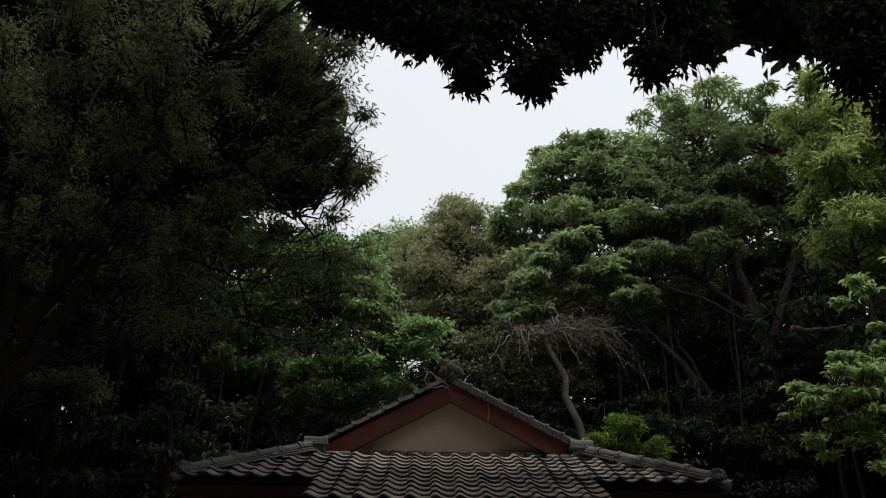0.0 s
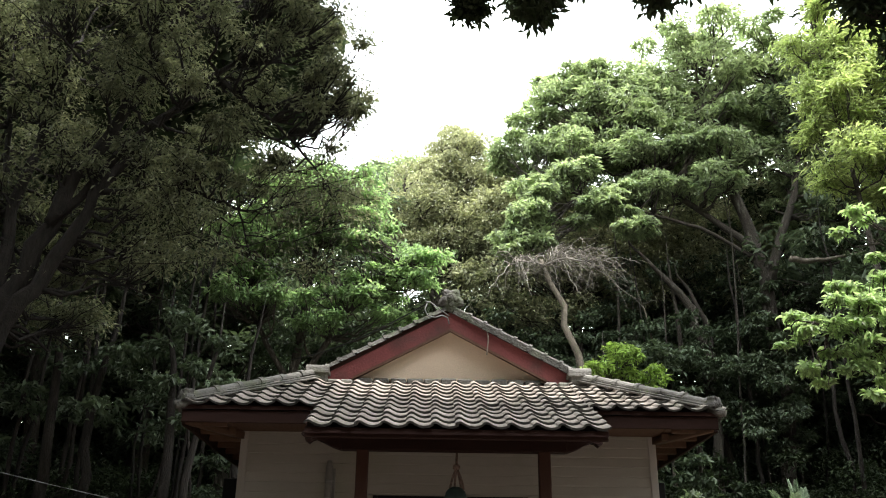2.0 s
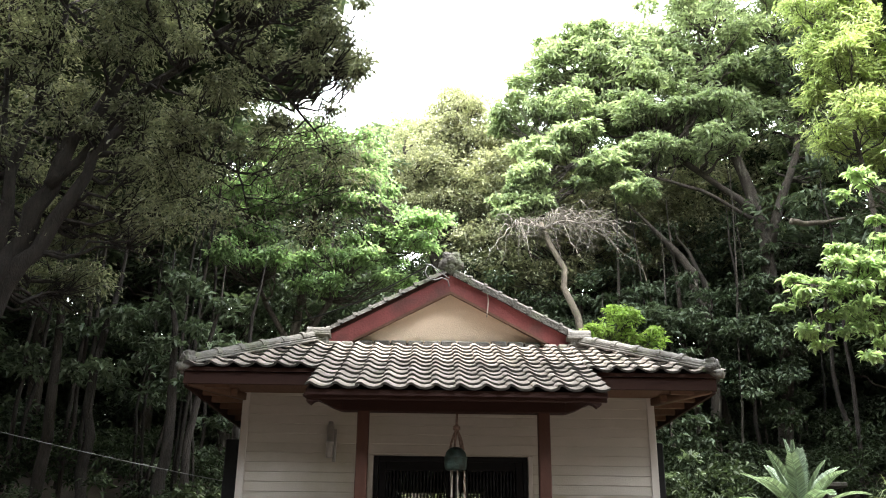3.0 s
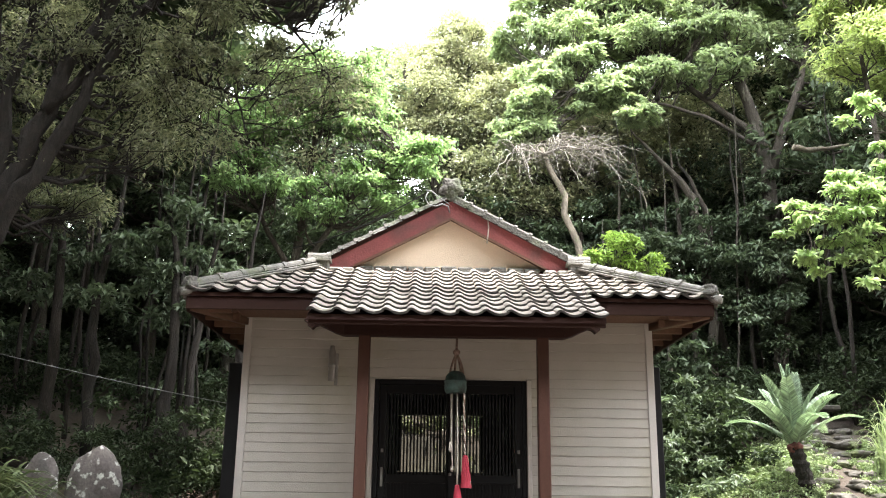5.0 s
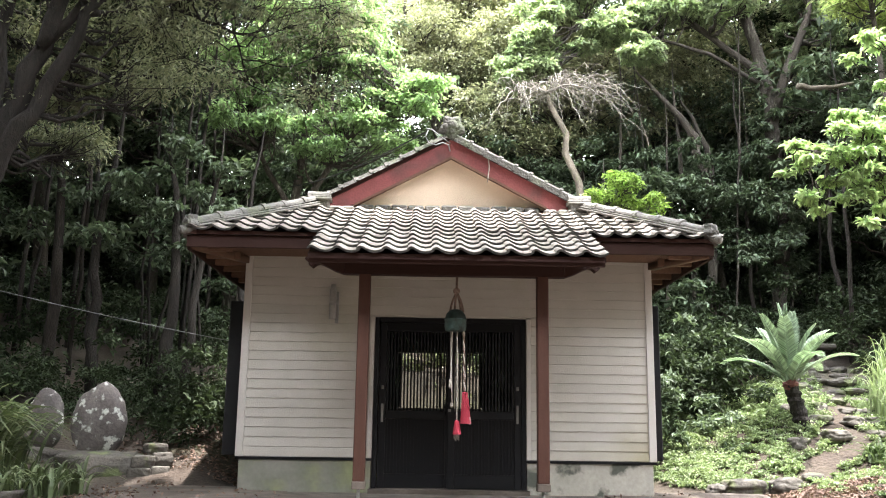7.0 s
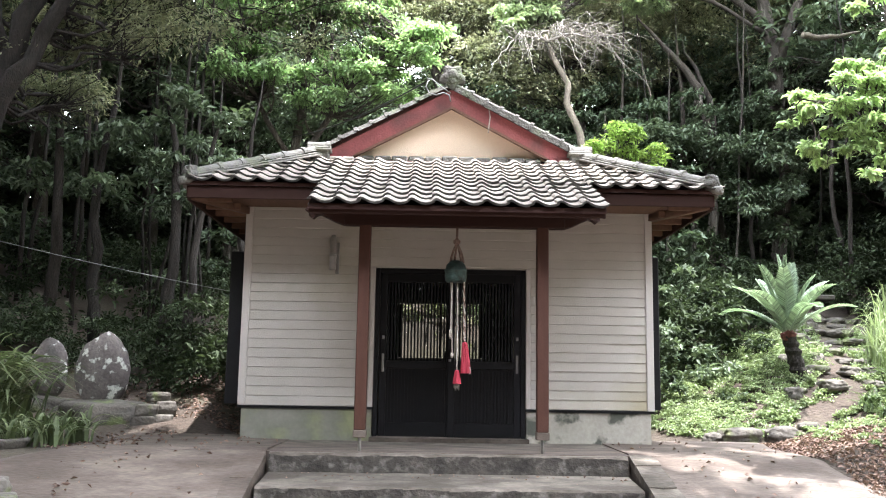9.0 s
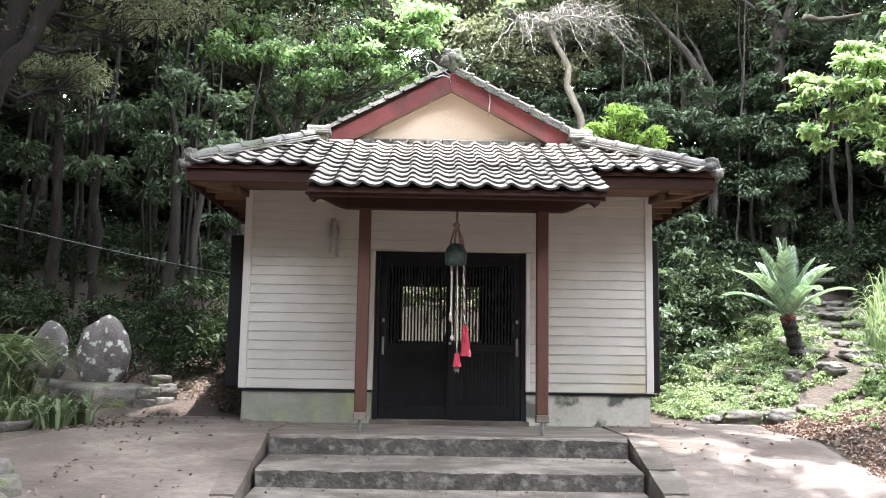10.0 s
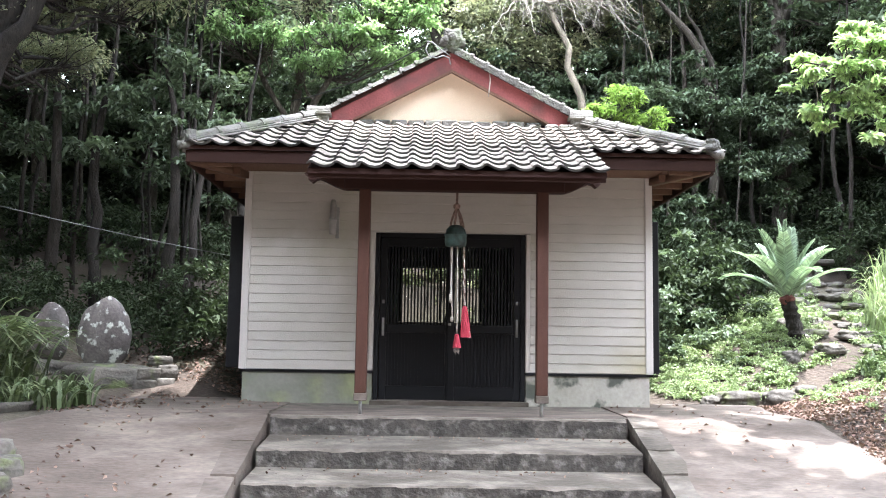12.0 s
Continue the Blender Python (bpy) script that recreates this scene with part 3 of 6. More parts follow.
roof = thing("roof", (0, 0, EAVE_Z), "grey wavy clay pantile hip-and-gable roof with porch extension", "roof", kind="structure")
up = Matrix.Translation((0, 0, -EAVE_Z))
TILEMESH = tile_mesh()
ang = math.degrees(math.atan(PITCH))
rng = np.random.default_rng(5)
HX = 2.76
GX = 1.47


def half_width(y):
    """Half the width of the front roof plane at y: the porch, then the hips."""
    if y < EAVE_Y:
        return 1.36
    return HX - (HX - GX + 0.02) * (y - EAVE_Y) / (GABLE_Y - EAVE_Y)


run = TL * math.cos(math.atan(PITCH))


def lay(y0, rows, cols_from, cols_to, keep):
    for r in range(rows):
        y = y0 + r * run
        for c in range(cols_from, cols_to):
            x = 0.045 + c * TW
            if keep(x, y):
                m = pose(x + rng.normal() * 0.003, y + rng.normal() * 0.004, slope_z(y) + 0.03, ang + rng.normal() * 0.6, rng.normal() * 0.5, rng.normal() * 0.4)
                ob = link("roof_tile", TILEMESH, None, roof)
                ob.matrix_parent_inverse = up
                ob.matrix_basis = m


def plane_board(name, outline, thick, mat, label):
    """A sloped deck under the tiles, from (x, y) outlines on the front slope."""
    vs = [(x, y, slope_z(y) + 0.022) for x, y in outline] + [(x, y, slope_z(y) + 0.022 - thick) for x, y in outline]
    n = len(outline)
    fs = [tuple(range(n)), tuple(range(n, 2 * n))[::-1]] + [(i, n + i, n + (i + 1) % n, (i + 1) % n) for i in range(n)]
    ob = solid(name, vs, fs, mat, roof, label)
    ob.matrix_parent_inverse = up
    return ob


def rp(ob):
    ob.matrix_parent_inverse = up
    return ob


plane_board("porch_deck", [(-1.33, PORCH_Y + 0.04), (1.40, PORCH_Y + 0.04), (1.40, EAVE_Y + 0.04), (-1.33, EAVE_Y + 0.04)], 0.05, DARKBROWN, "dark stained porch roof boarding")
plane_board("front_deck", [(-HX + 0.03, EAVE_Y + 0.045), (HX - 0.03, EAVE_Y + 0.045), (GX, GABLE_Y + 0.1), (-GX, GABLE_Y + 0.1)], 0.04, DARKBROWN, "dark brown wooden eave boarding")
# side slopes and the upper roof on both sides of the ridge
RIDGE_Z = 4.17
for sgn in (-1, 1):
    def s(x, y, dz=0.0):
        return (sgn * x, y, RIDGE_Z - SIDE * x + dz)
    ez = EAVE_Z + 0.02
    v = [(sgn * (HX - 0.02), EAVE_Y + 0.05, ez), (sgn * (HX - 0.02), BACK + 1.0, ez), (sgn * GX, BACK - 0.4, 3.36), (sgn * GX, GABLE_Y, 3.33)]
    vs = v + [(a, b, c - 0.05) for a, b, c in v]
    fs = [(0, 1, 2, 3), (7, 6, 5, 4), (0, 4, 5, 1), (1, 5, 6, 2), (2, 6, 7, 3), (3, 7, 4, 0)]
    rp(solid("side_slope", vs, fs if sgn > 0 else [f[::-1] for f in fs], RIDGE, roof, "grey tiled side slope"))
    y0, y1 = GABLE_Y - 0.09, BACK
    v = [s(0, y0, -0.03), s(0, y1, -0.03), s(GX + 0.06, y1, -0.03), s(GX + 0.06, y0, -0.03)]
    vs = v + [(a, b, c - 0.05) for a, b, c in v]
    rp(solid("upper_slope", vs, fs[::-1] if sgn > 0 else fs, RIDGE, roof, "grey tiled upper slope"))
v = [(-HX, BACK + 1, 2.6), (HX, BACK + 1, 2.6), (GX, BACK - 0.2, 3.35), (-GX, BACK - 0.2, 3.35)]
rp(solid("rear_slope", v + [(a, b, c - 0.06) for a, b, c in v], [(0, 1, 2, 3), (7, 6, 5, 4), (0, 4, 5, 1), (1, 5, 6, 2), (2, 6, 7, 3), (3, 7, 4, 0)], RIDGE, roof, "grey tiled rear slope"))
v = [(-GX, BACK - 0.3, 3.3), (GX, BACK - 0.3, 3.3), (0, BACK - 0.3, 4.1)]
rp(wedge("rear_gable", [v, [(a, b + 0.1, c) for a, b, c in v]], PLASTER, roof))

# ochre gable wall, red bargeboards, verge tiles
v = [(-GX + 0.02, 0, 3.2), (GX - 0.02, 0, 3.2), (GX - 0.02, 0, 3.34), (0, 0, 4.1), (-GX + 0.02, 0, 3.34)]
rp(wedge("gable_wall", [[(a, GABLE_Y + 0.02, c) for a, b, c in v], [(a, GABLE_Y + 0.12, c) for a, b, c in v]], PLASTER, roof, "ochre plaster gable wall"))
for sgn in (-1, 1):
    def on(x, z):
        return (sgn * x + 0.015, z)
    def strip(name, y0, y1, d0, d1, x0, x1, mat, label):
        o = [(x0, RIDGE_Z - SIDE * x0 - d0), (x1, RIDGE_Z - SIDE * x1 - d0), (x1, RIDGE_Z - SIDE * x1 - d1), (x0, RIDGE_Z - SIDE * x0 - d1)]
        o = [on(*q) for q in o]
        a, b = [(x, y0, z) for x, z in o], [(x, y1, z) for x, z in o]
        return rp(wedge(name, [a, b] if sgn > 0 else [b, a], mat, roof, label))
    strip("bargeboard", GABLE_Y - 0.15, GABLE_Y - 0.11, 0.03, 0.24, 0.0, GX + 0.03, RED, "faded red bargeboard")
    strip("barge_edge", GABLE_Y - 0.162, GABLE_Y - 0.10, 0.241, 0.268, 0.0, GX - 0.31, RAWWOOD, "thin wooden edge strip")
    strip("barge_soffit", GABLE_Y - 0.10, GABLE_Y + 0.02, 0.085, 0.115, 0.0, GX, RAWWOOD, "brown gable soffit")
    strip("verge_fillet", GABLE_Y - 0.17, GABLE_Y - 0.10, -0.02, 0.028, 0.0, GX + 0.06, DARKBROWN, "dark fillet under the verge tiles")
    me = bpy.data.meshes.new("verge_tile")
    L = 0.205
    prof = [(-0.10, -0.045), (-0.10, 0.03), (-0.07, 0.058), (0.0, 0.07), (0.07, 0.055), (0.10, 0.0)]
    secs = [[(L * u, y, z + lift) for y, z in prof] for u, lift in ((0.0, 0.0), (0.86, 0.006), (0.87, 0.020), (1.06, 0.022))]
    n = len(prof)
    vs = [p for q in secs for p in q]
    fs = [(k * n + i, k * n + i + 1, (k + 1) * n + i + 1, (k + 1) * n + i) for k in range(3) for i in range(n - 1)] + [tuple(range(n)), tuple(range(3 * n, 4 * n))[::-1]]
    me.from_pydata(vs, [], fs)
    me.materials.append(VERGE)
    for k in range(8):
        d = 0.05 + k * L
        x = d * math.cos(math.atan(SIDE))
        ob = rp(link("verge_tile", me, None, roof))
        ob.matrix_basis = Matrix.Translation((sgn * x + 0.015, GABLE_Y - 0.12 + rng.normal() * 0.004, RIDGE_Z - SIDE * x + 0.0)) @ Matrix.Rotation(math.atan(SIDE) * sgn, 4, "Y") @ (Matrix.Identity(4) if sgn > 0 else Matrix.Rotation(math.pi, 4, "Z"))


def round_ridge(a, b, n, radius=0.062, base=0.075, end=True):
    """Rounded capping tiles in a row from a to b on flat courses."""
    a, b = Vector(a), Vector(b)
    d = (b - a).normalized()
    turn = d.to_track_quat("X", "Z").to_matrix().to_4x4()
    L = (b - a).length / n
    me = bpy.data.meshes.new("ridge_cap")
    vs, fs, k = [], [], 9
    for u, r in ((-0.02, radius * 1.0), (L * 0.80, radius * 0.94), (L * 0.81, radius * 1.17), (L * 0.99, radius * 1.17)):
        for i in range(k):
            w = math.pi * i / (k - 1)
            vs.append((u, math.cos(w) * r, math.sin(w) * r))
    for j in range(3):
        fs += [(j * k + i, (j + 1) * k + i, (j + 1) * k + i + 1, j * k + i + 1) for i in range(k - 1)]
    fs += [tuple(range(k)), tuple(range(3 * k, 4 * k))[::-1]]
    me.from_pydata(vs, [], fs)
    me.materials.append(RIDGE)
    for i in range(n):
        ob = rp(link("ridge_cap", me, None, roof))
        ob.matrix_basis = Matrix.Translation(a + d * L * i + Vector((0, 0, rng.normal() * 0.004))) @ turn @ pose(0, 0, 0, rng.normal() * 1.5, 0, rng.normal() * 0.8)
    length = (b - a).length
    for j, w in enumerate((radius + 0.012, radius + 0.03)):
        bm = box_bm((-0.02, -w, -base * (j + 1) / 2 - 0.002), (length + 0.01, w, -base * j / 2 - 0.006), 0.006)
        bm.transform(Matrix.Translation(a) @ turn)
        rp(part("ridge_course", bm, RIDGE, roof))


def ogre_tile(place, turn_z, size, label):
    """A lobed ridge-end tile: a scrolled shield with a round boss."""
    bm = bmesh.new()
    o = []
    for i in range(28):
        w = 2 * math.pi * i / 28
        r = size * (1 + 0.16 * math.cos(5 * w + math.pi / 2)) * (1.12 if math.sin(w) < -0.3 else 1)
        o.append((r * math.cos(w), r * math.sin(w) * 0.95))
    rings = []
    for y, k in ((-0.05, 0.72), (-0.03, 0.98), (0.05, 1.0)):
        rings.append([bm.verts.new((x * k, y, z * k)) for x, z in o])
    for p, q in zip(rings, rings[1:]):
        for i in range(28):
            bm.faces.new((p[i], p[(i + 1) % 28], q[(i + 1) % 28], q[i]))
    bm.faces.new(rings[0][::-1])
    bm.faces.new(rings[-1])
    for bx, bz, br in ((0, 0.1, 0.46), (-0.52, -0.1, 0.3), (0.52, -0.1, 0.3), (0, -0.5, 0.3)):
        bmesh.ops.create_icosphere(bm, subdivisions=2, radius=br * size, matrix=Matrix.Translation((bx * size, -0.05, bz * size)) @ Matrix.Diagonal((1, 0.42, 1, 1)))
    bm.transform(Matrix.Translation(place) @ Matrix.Rotation(radians(turn_z), 4, "Z"))
    return rp(part("ridge_end_tile", bm, VERGE, roof, label))


round_ridge((0.015, GABLE_Y - 0.1, RIDGE_Z + 0.10), (0.015, BACK, RIDGE_Z + 0.10), 14)
ogre_tile((0.02, GABLE_Y - 0.17, RIDGE_Z + 0.13), 0, 0.14, "grey scrolled ridge-end tile at the gable peak")
for sgn in (-1, 1):
    hip0 = (sgn * (HX - 0.10), EAVE_Y + 0.09, EAVE_Z + 0.135)
    hip1 = (sgn * (GX + 0.08), GABLE_Y - 0.22, slope_z(GABLE_Y - 0.22) + 0.135)
    round_ridge(hip1, hip0, 6, 0.06, 0.05)
    ogre_tile(Vector(hip0) + Vector((sgn * 0.03, -0.02, 0.0)), 48 * sgn, 0.082, "small scrolled end tile on the hip")
    x0, x1 = sorted((sgn * (GX - 0.04), sgn * (GX + 0.17)))
    bm = box_bm((x0, GABLE_Y - 0.30, 3.10), (x1, GABLE_Y - 0.10, 3.335), 0.012)
    rp(part("ridge_block", bm, RIDGE, roof, "short tiled block at the foot of the gable"))
    round_ridge((sgn * (GX + 0.19), GABLE_Y - 0.24, 3.37), (sgn * (GX - 0.06), GABLE_Y - 0.24, 3.37), 1, 0.068, 0.05)
    rp(tube("corner_tile", [(sgn * (HX - 0.12), EAVE_Y + 0.10, EAVE_Z + 0.07), (sgn * (HX + 0.0), EAVE_Y - 0.01, EAVE_Z + 0.03)], [0.042, 0.046], RIDGE, roof, "round corner end tile", 10))
    for x in (1.36, 1.2):
        bm = box_bm((sgn * x - 0.075, GABLE_Y - 0.30, 3.15), (sgn * x + 0.075, GABLE_Y - 0.16, 3.255), 0.02)
        rp(part("flashing_tile", bm, RIDGE, roof))
# flashing course along the gable's foot
for i in range(11):
    x = -1.0 + i * 0.2
    bm = box_bm((x - 0.095, GABLE_Y - 0.13, 3.18), (x + 0.095, GABLE_Y + 0.0, 3.315 + rng.normal() * 0.004), 0.015)
    rp(part("flashing_tile", bm, RIDGE, roof))

# fascia, rafters and soffit
for lo, hi, name in (((-HX + 0.05, EAVE_Y + 0.075, EAVE_Z - 0.125), (-1.36, EAVE_Y + 0.105, EAVE_Z + 0.0), "fascia"), ((1.42, EAVE_Y + 0.075, EAVE_Z - 0.125), (HX - 0.05, EAVE_Y + 0.105, EAVE_Z + 0.0), "fascia"),
                     ((-1.33, PORCH_Y + 0.07, slope_z(PORCH_Y) - 0.045), (1.40, PORCH_Y + 0.10, slope_z(PORCH_Y) + 0.02), "porch_fascia")):
    rp(box(name, lo, hi, DARKBROWN, roof, "dark brown eave board"))
for sgn in (-1, 1):
    a, b = sorted((sgn * (HX - 0.085), sgn * (HX - 0.052)))
    rp(box("side_fascia", (a, EAVE_Y + 0.11, EAVE_Z - 0.15), (b, BACK + 1, EAVE_Z), DARKBROWN, roof))
    a, b = sorted((sgn * (WX + 0.02), sgn * (HX - 0.09)))
    for k in range(13):
        y = EAVE_Y + 0.3 + 0.42 * k
        bm = box_bm((a, y, EAVE_Z - 0.12), (b, y + 0.05, EAVE_Z - 0.045), 0.004)
        rp(part("rafter", bm, RAWWOOD, roof))
    rp(box("eave_soffit", (a, EAVE_Y + 0.11, EAVE_Z - 0.04), (b, BACK + 1, EAVE_Z - 0.02), RAWWOOD, roof, "brown boarded soffit"))
    hip = tube("hip_rafter", [(sgn * (HX - 0.1), EAVE_Y + 0.12, EAVE_Z - 0.10), (sgn * (WX + 0.01), -0.02, EAVE_Z - 0.08)], 0.055, RAWWOOD, roof, "", 4)
    rp(hip)
rp(box("front_soffit", (-WX - 0.02, EAVE_Y + 0.11, EAVE_Z - 0.035), (WX + 0.02, -0.03, EAVE_Z - 0.015), RAWWOOD, roof, "brown boarded soffit"))
for k in range(9):
    x = -1.22 + 0.315 * k
    v = [(PORCH_Y + 0.11, slope_z(PORCH_Y + 0.11) - 0.03), (EAVE_Y + 0.07, slope_z(EAVE_Y + 0.07) - 0.03), (EAVE_Y + 0.07, slope_z(EAVE_Y + 0.07) - 0.08), (PORCH_Y + 0.11, slope_z(PORCH_Y + 0.11) - 0.08)]
    rp(wedge("porch_rafter", [[(x, *q) for q in v], [(x + 0.045, *q) for q in v]], DARKBROWN, roof))

# ---- porch posts and beam ----
porch = thing("porch_frame", (0, -1.3, 0), "brown timber porch frame on steel pins", "porch", kind="structure")
pu = Matrix.Translation((0, 1.3, 0))


def pp(ob):
    ob.matrix_parent_inverse = pu
    return ob


POSTS = (-0.845, 0.888)
for x in POSTS:
    pp(box("post", (x - 0.056, -1.356, 0.195), (x + 0.056, -1.244, 2.16), BROWN, porch, "red-brown square timber post", 0.008))
    pp(box("post_shoe", (x - 0.062, -1.362, 0.125), (x + 0.062, -1.238, 0.197), CONCRETE, porch, "pale worn post shoe", 0.006))
    pp(tube("steel_pin", [(x, -1.3, -0.02), (x, -1.3, 0.13)], 0.016, METAL, porch, "bare steel support pin", 10))
bz0, bz1 = 2.155, 2.33
pp(box("beam", (-1.05, -1.36, bz0), (1.10, -1.24, bz1), DARKBROWN, porch, "dark brown porch beam", 0.008))
for sgn, x0 in ((-1, -1.05), (1, 1.10)):
    o = [(0, bz1), (0.36, bz1), (0.39, bz1 - 0.03), (0.345, bz1 - 0.06), (0.35, bz1 - 0.085), (0.31, bz1 - 0.115), (0.275, bz1 - 0.085), (0.24, bz1 - 0.075), (0.18, bz1 - 0.10), (0.09, bz1 - 0.145), (0, bz0)]
    a, b = [(x0 + sgn * x, -1.35, z) for x, z in o], [(x0 + sgn * x, -1.25, z) for x, z in o]
    pp(wedge("beam_nose", [a, b] if sgn < 0 else [b, a], DARKBROWN, porch, "carved dark beam end"))
pp(box("purlin", (-1.30, -1.345, bz1 + 0.001), (1.37, -1.255, bz1 + 0.09), DARKBROWN, porch))

# ---- bell, ropes, tassels ----
bell = thing("hanging_bell", (0.045, -1.25, 2.15), "green bronze bell hung from dark ropes under the porch", "bell")
bu = Matrix.Translation((-0.045, 1.25, -2.15))


def bp(ob):
    ob.matrix_parent_inverse = bu
    return ob


def turned(name, rings, mat, parent, label="", place=(0, 0, 0), k=20):
    vs = [(place[0] + r * math.cos(2 * math.pi * i / k), place[1] + r * math.sin(2 * math.pi * i / k), place[2] + z) for z, r in rings for i in range(k)]
    fs = [(j * k + i, j * k + (i + 1) % k, (j + 1) * k + (i + 1) % k, (j + 1) * k + i) for j in range(len(rings) - 1) for i in range(k)]
    fs += [tuple(range(k))[::-1], tuple(range((len(rings) - 1) * k, len(rings) * k))]
    return solid(name, vs, fs, mat, parent, label, True)


BZ = 1.62
bp(turned("body", [(0, 0.085), (0.012, 0.102), (0.05, 0.108), (0.10, 0.106), (0.105, 0.112), (0.12, 0.112), (0.125, 0.104), (0.17, 0.092), (0.205, 0.06), (0.215, 0.03)], BRONZE, bell, "green patinated bronze bell", (0.045, -1.25, BZ)))
bp(tube("hook_rope", [(0.055, -1.25, 2.16), (0.052, -1.25, 2.02)], 0.012, DARKROPE, bell))
bp(turned("knot", [(-0.03, 0.012), (-0.015, 0.034), (0.01, 0.036), (0.03, 0.014)], DARKROPE, bell, "", (0.052, -1.25, 2.02)))
for dx, dy in ((-0.055, -0.02), (0.05, -0.03), (-0.01, 0.05), (0.075, 0.0)):
    bp(tube("sling_rope", bend((0.052, -1.25, 2.01), (0.045 + dx, -1.25 + dy, BZ + 0.19), (dx * 0.15, 0, 0), 5), 0.011, DARKROPE, bell))
ropes = thing("pull_ropes", (0.05, -1.25, BZ), "pale pull ropes with red cloth tassels below the bell", "rope")
ru = Matrix.Translation((-0.05, 1.25, -BZ))


def rr(ob):
    ob.matrix_parent_inverse = ru
    return ob


def twisted(name, a, b, r, mats):
    a, b = Vector(a), Vector(b)
    for s in (0, 1):
        pts = []
        n = 48
        for i in range(n + 1):
            p = a.lerp(b, i / n)
            w = i * 0.62 + s * math.pi
            pts.append(p + Vector((math.cos(w), math.sin(w), 0)) * r * 0.7)
        rr(tube(name, pts, r, mats[s], ropes, "", 5))


rr(tube("thin_cord", bend((0.0, -1.26, BZ + 0.02), (0.002, -1.26, 1.12), (0.004, 0, 0), 8), 0.006, ROPE, ropes))
rr(tube("thin_cord", bend((0.015, -1.27, BZ + 0.02), (0.022, -1.27, 0.90), (-0.006, 0, 0), 8), 0.005, ROPE, ropes))
for x, z in ((0.0, 1.10), (0.018, 0.915), (0.002, 1.13)):
    rr(turned("knot", [(-0.03, 0.006), (-0.01, 0.016), (0.015, 0.015), (0.03, 0.006)], ROPE, ropes, "", (x, -1.262, z), 10))
rr(tube("thick_cord", bend((0.062, -1.255, BZ + 0.02), (0.068, -1.255, 0.76), (0.003, 0, 0), 8), 0.008, ROPE, ropes))
twisted("twisted_rope", (0.125, -1.25, BZ + 0.03), (0.14, -1.25, 1.04), 0.008, (DARKROPE, ROPE))


def tassel(x, z, w, h, tilt_x, label):
    rings = []
    k = 14
    for j, (u, r) in enumerate(((0, 0.35), (0.06, 0.55), (0.4, 0.74), (0.8, 0.95), (1.0, 1.08))):
        rings.append([(x + tilt_x * u + math.cos(2 * math.pi * i / k) * w * r * (1 + 0.09 * math.cos(4 * math.pi * i / k * 2)), -1.255 + math.sin(2 * math.pi * i / k) * w * r * 0.8, z - h * u) for i in range(k)])
    rr(wedge("tassel", rings, REDCLOTH, ropes, label))


tassel(0.068, 0.77, 0.036, 0.13, 0.004, "short red cloth tassel")
tassel(0.142, 1.04, 0.046, 0.30, 0.012, "long red cloth tassel")
for i in range(6):
    rr(tube("fringe", [(0.045 + i * 0.009, -1.255, 0.645), (0.043 + i * 0.0095, -1.255, 0.60 - 0.012 * (i % 3))], 0.004, ROPE, ropes, "", 4))
rr(box("lining", (0.186, -1.272, 0.735), (0.199, -1.268, 0.80), ROPE, ropes, "pale edge of the tassel cloth", 0.001))

# ---- wall lamp ----
lamp = thing("wall_lamp", (-1.285, -0.02, 2.03), "pale tubular lamp fixture on the siding", "lamp")
lu = Matrix.Translation((1.285, 0.02, -2.03))
for name, rings, mat in (("tube_shade", [(-0.17, 0.034), (-0.16, 0.038), (0.16, 0.038), (0.165, 0.030), (0.215, 0.026), (0.22, 0.02)], LAMPWHITE), ("collar", [(-0.02, 0.041), (0.02, 0.041)], METAL)):
    turned(name, rings, mat, lamp, "", (-1.29, -0.085, 2.03)).matrix_parent_inverse = lu
box("wall_bracket", (-1.262, -0.06, 1.82), (-1.225, -0.023, 2.17), METAL, lamp).matrix_parent_inverse = lu
box("arm", (-1.29, -0.075, 2.02), (-1.235, -0.05, 2.045), METAL, lamp).matrix_parent_inverse = lu

# ---- cables ----
wire = tube("overhead_cable", bend((-9.5, 0.6, 3.35), (-WX - 0.1, 0.4, 1.62), (0, 0, -0.13), 16), 0.005, CABLE, None, "", 5)
tagged(wire, "thin grey cable sagging to the side of the shrine", "cable")
drop = tube("gable_cable", bend((-3.0, 7.0, 5.3), (-0.27, GABLE_Y - 0.25, 4.22), (0, 0, -0.12), 18), 0.010, BLACKCABLE, None, "", 5)
tagged(drop, "black cable running up to the gable peak", "cable")
loop = tube("cable_loop", [(-0.27, GABLE_Y - 0.25, 4.22), (-0.30, GABLE_Y - 0.25, 4.14), (-0.26, GABLE_Y - 0.25, 4.06), (-0.17, GABLE_Y - 0.25, 4.04), (-0.09, GABLE_Y - 0.25, 4.07), (-0.02, GABLE_Y - 0.22, 4.05), (0.0, GABLE_Y - 0.19, 3.98)], 0.008, CABLE, None, "", 6)
tagged(loop, "grey cable loop with insulator at the gable peak", "cable")
t = Tubes()
t.add([(-0.29, GABLE_Y - 0.25, 4.24), (-0.22, GABLE_Y - 0.25, 4.23), (-0.12, GABLE_Y - 0.24, 4.15), (0.0, GABLE_Y - 0.2, 4.08)], [0.010, 0.008, 0.006, 0.006], 6)
tagged(t.made("cable_clamp", CABLE), "pale cable clamp beside the gable peak", "cable")
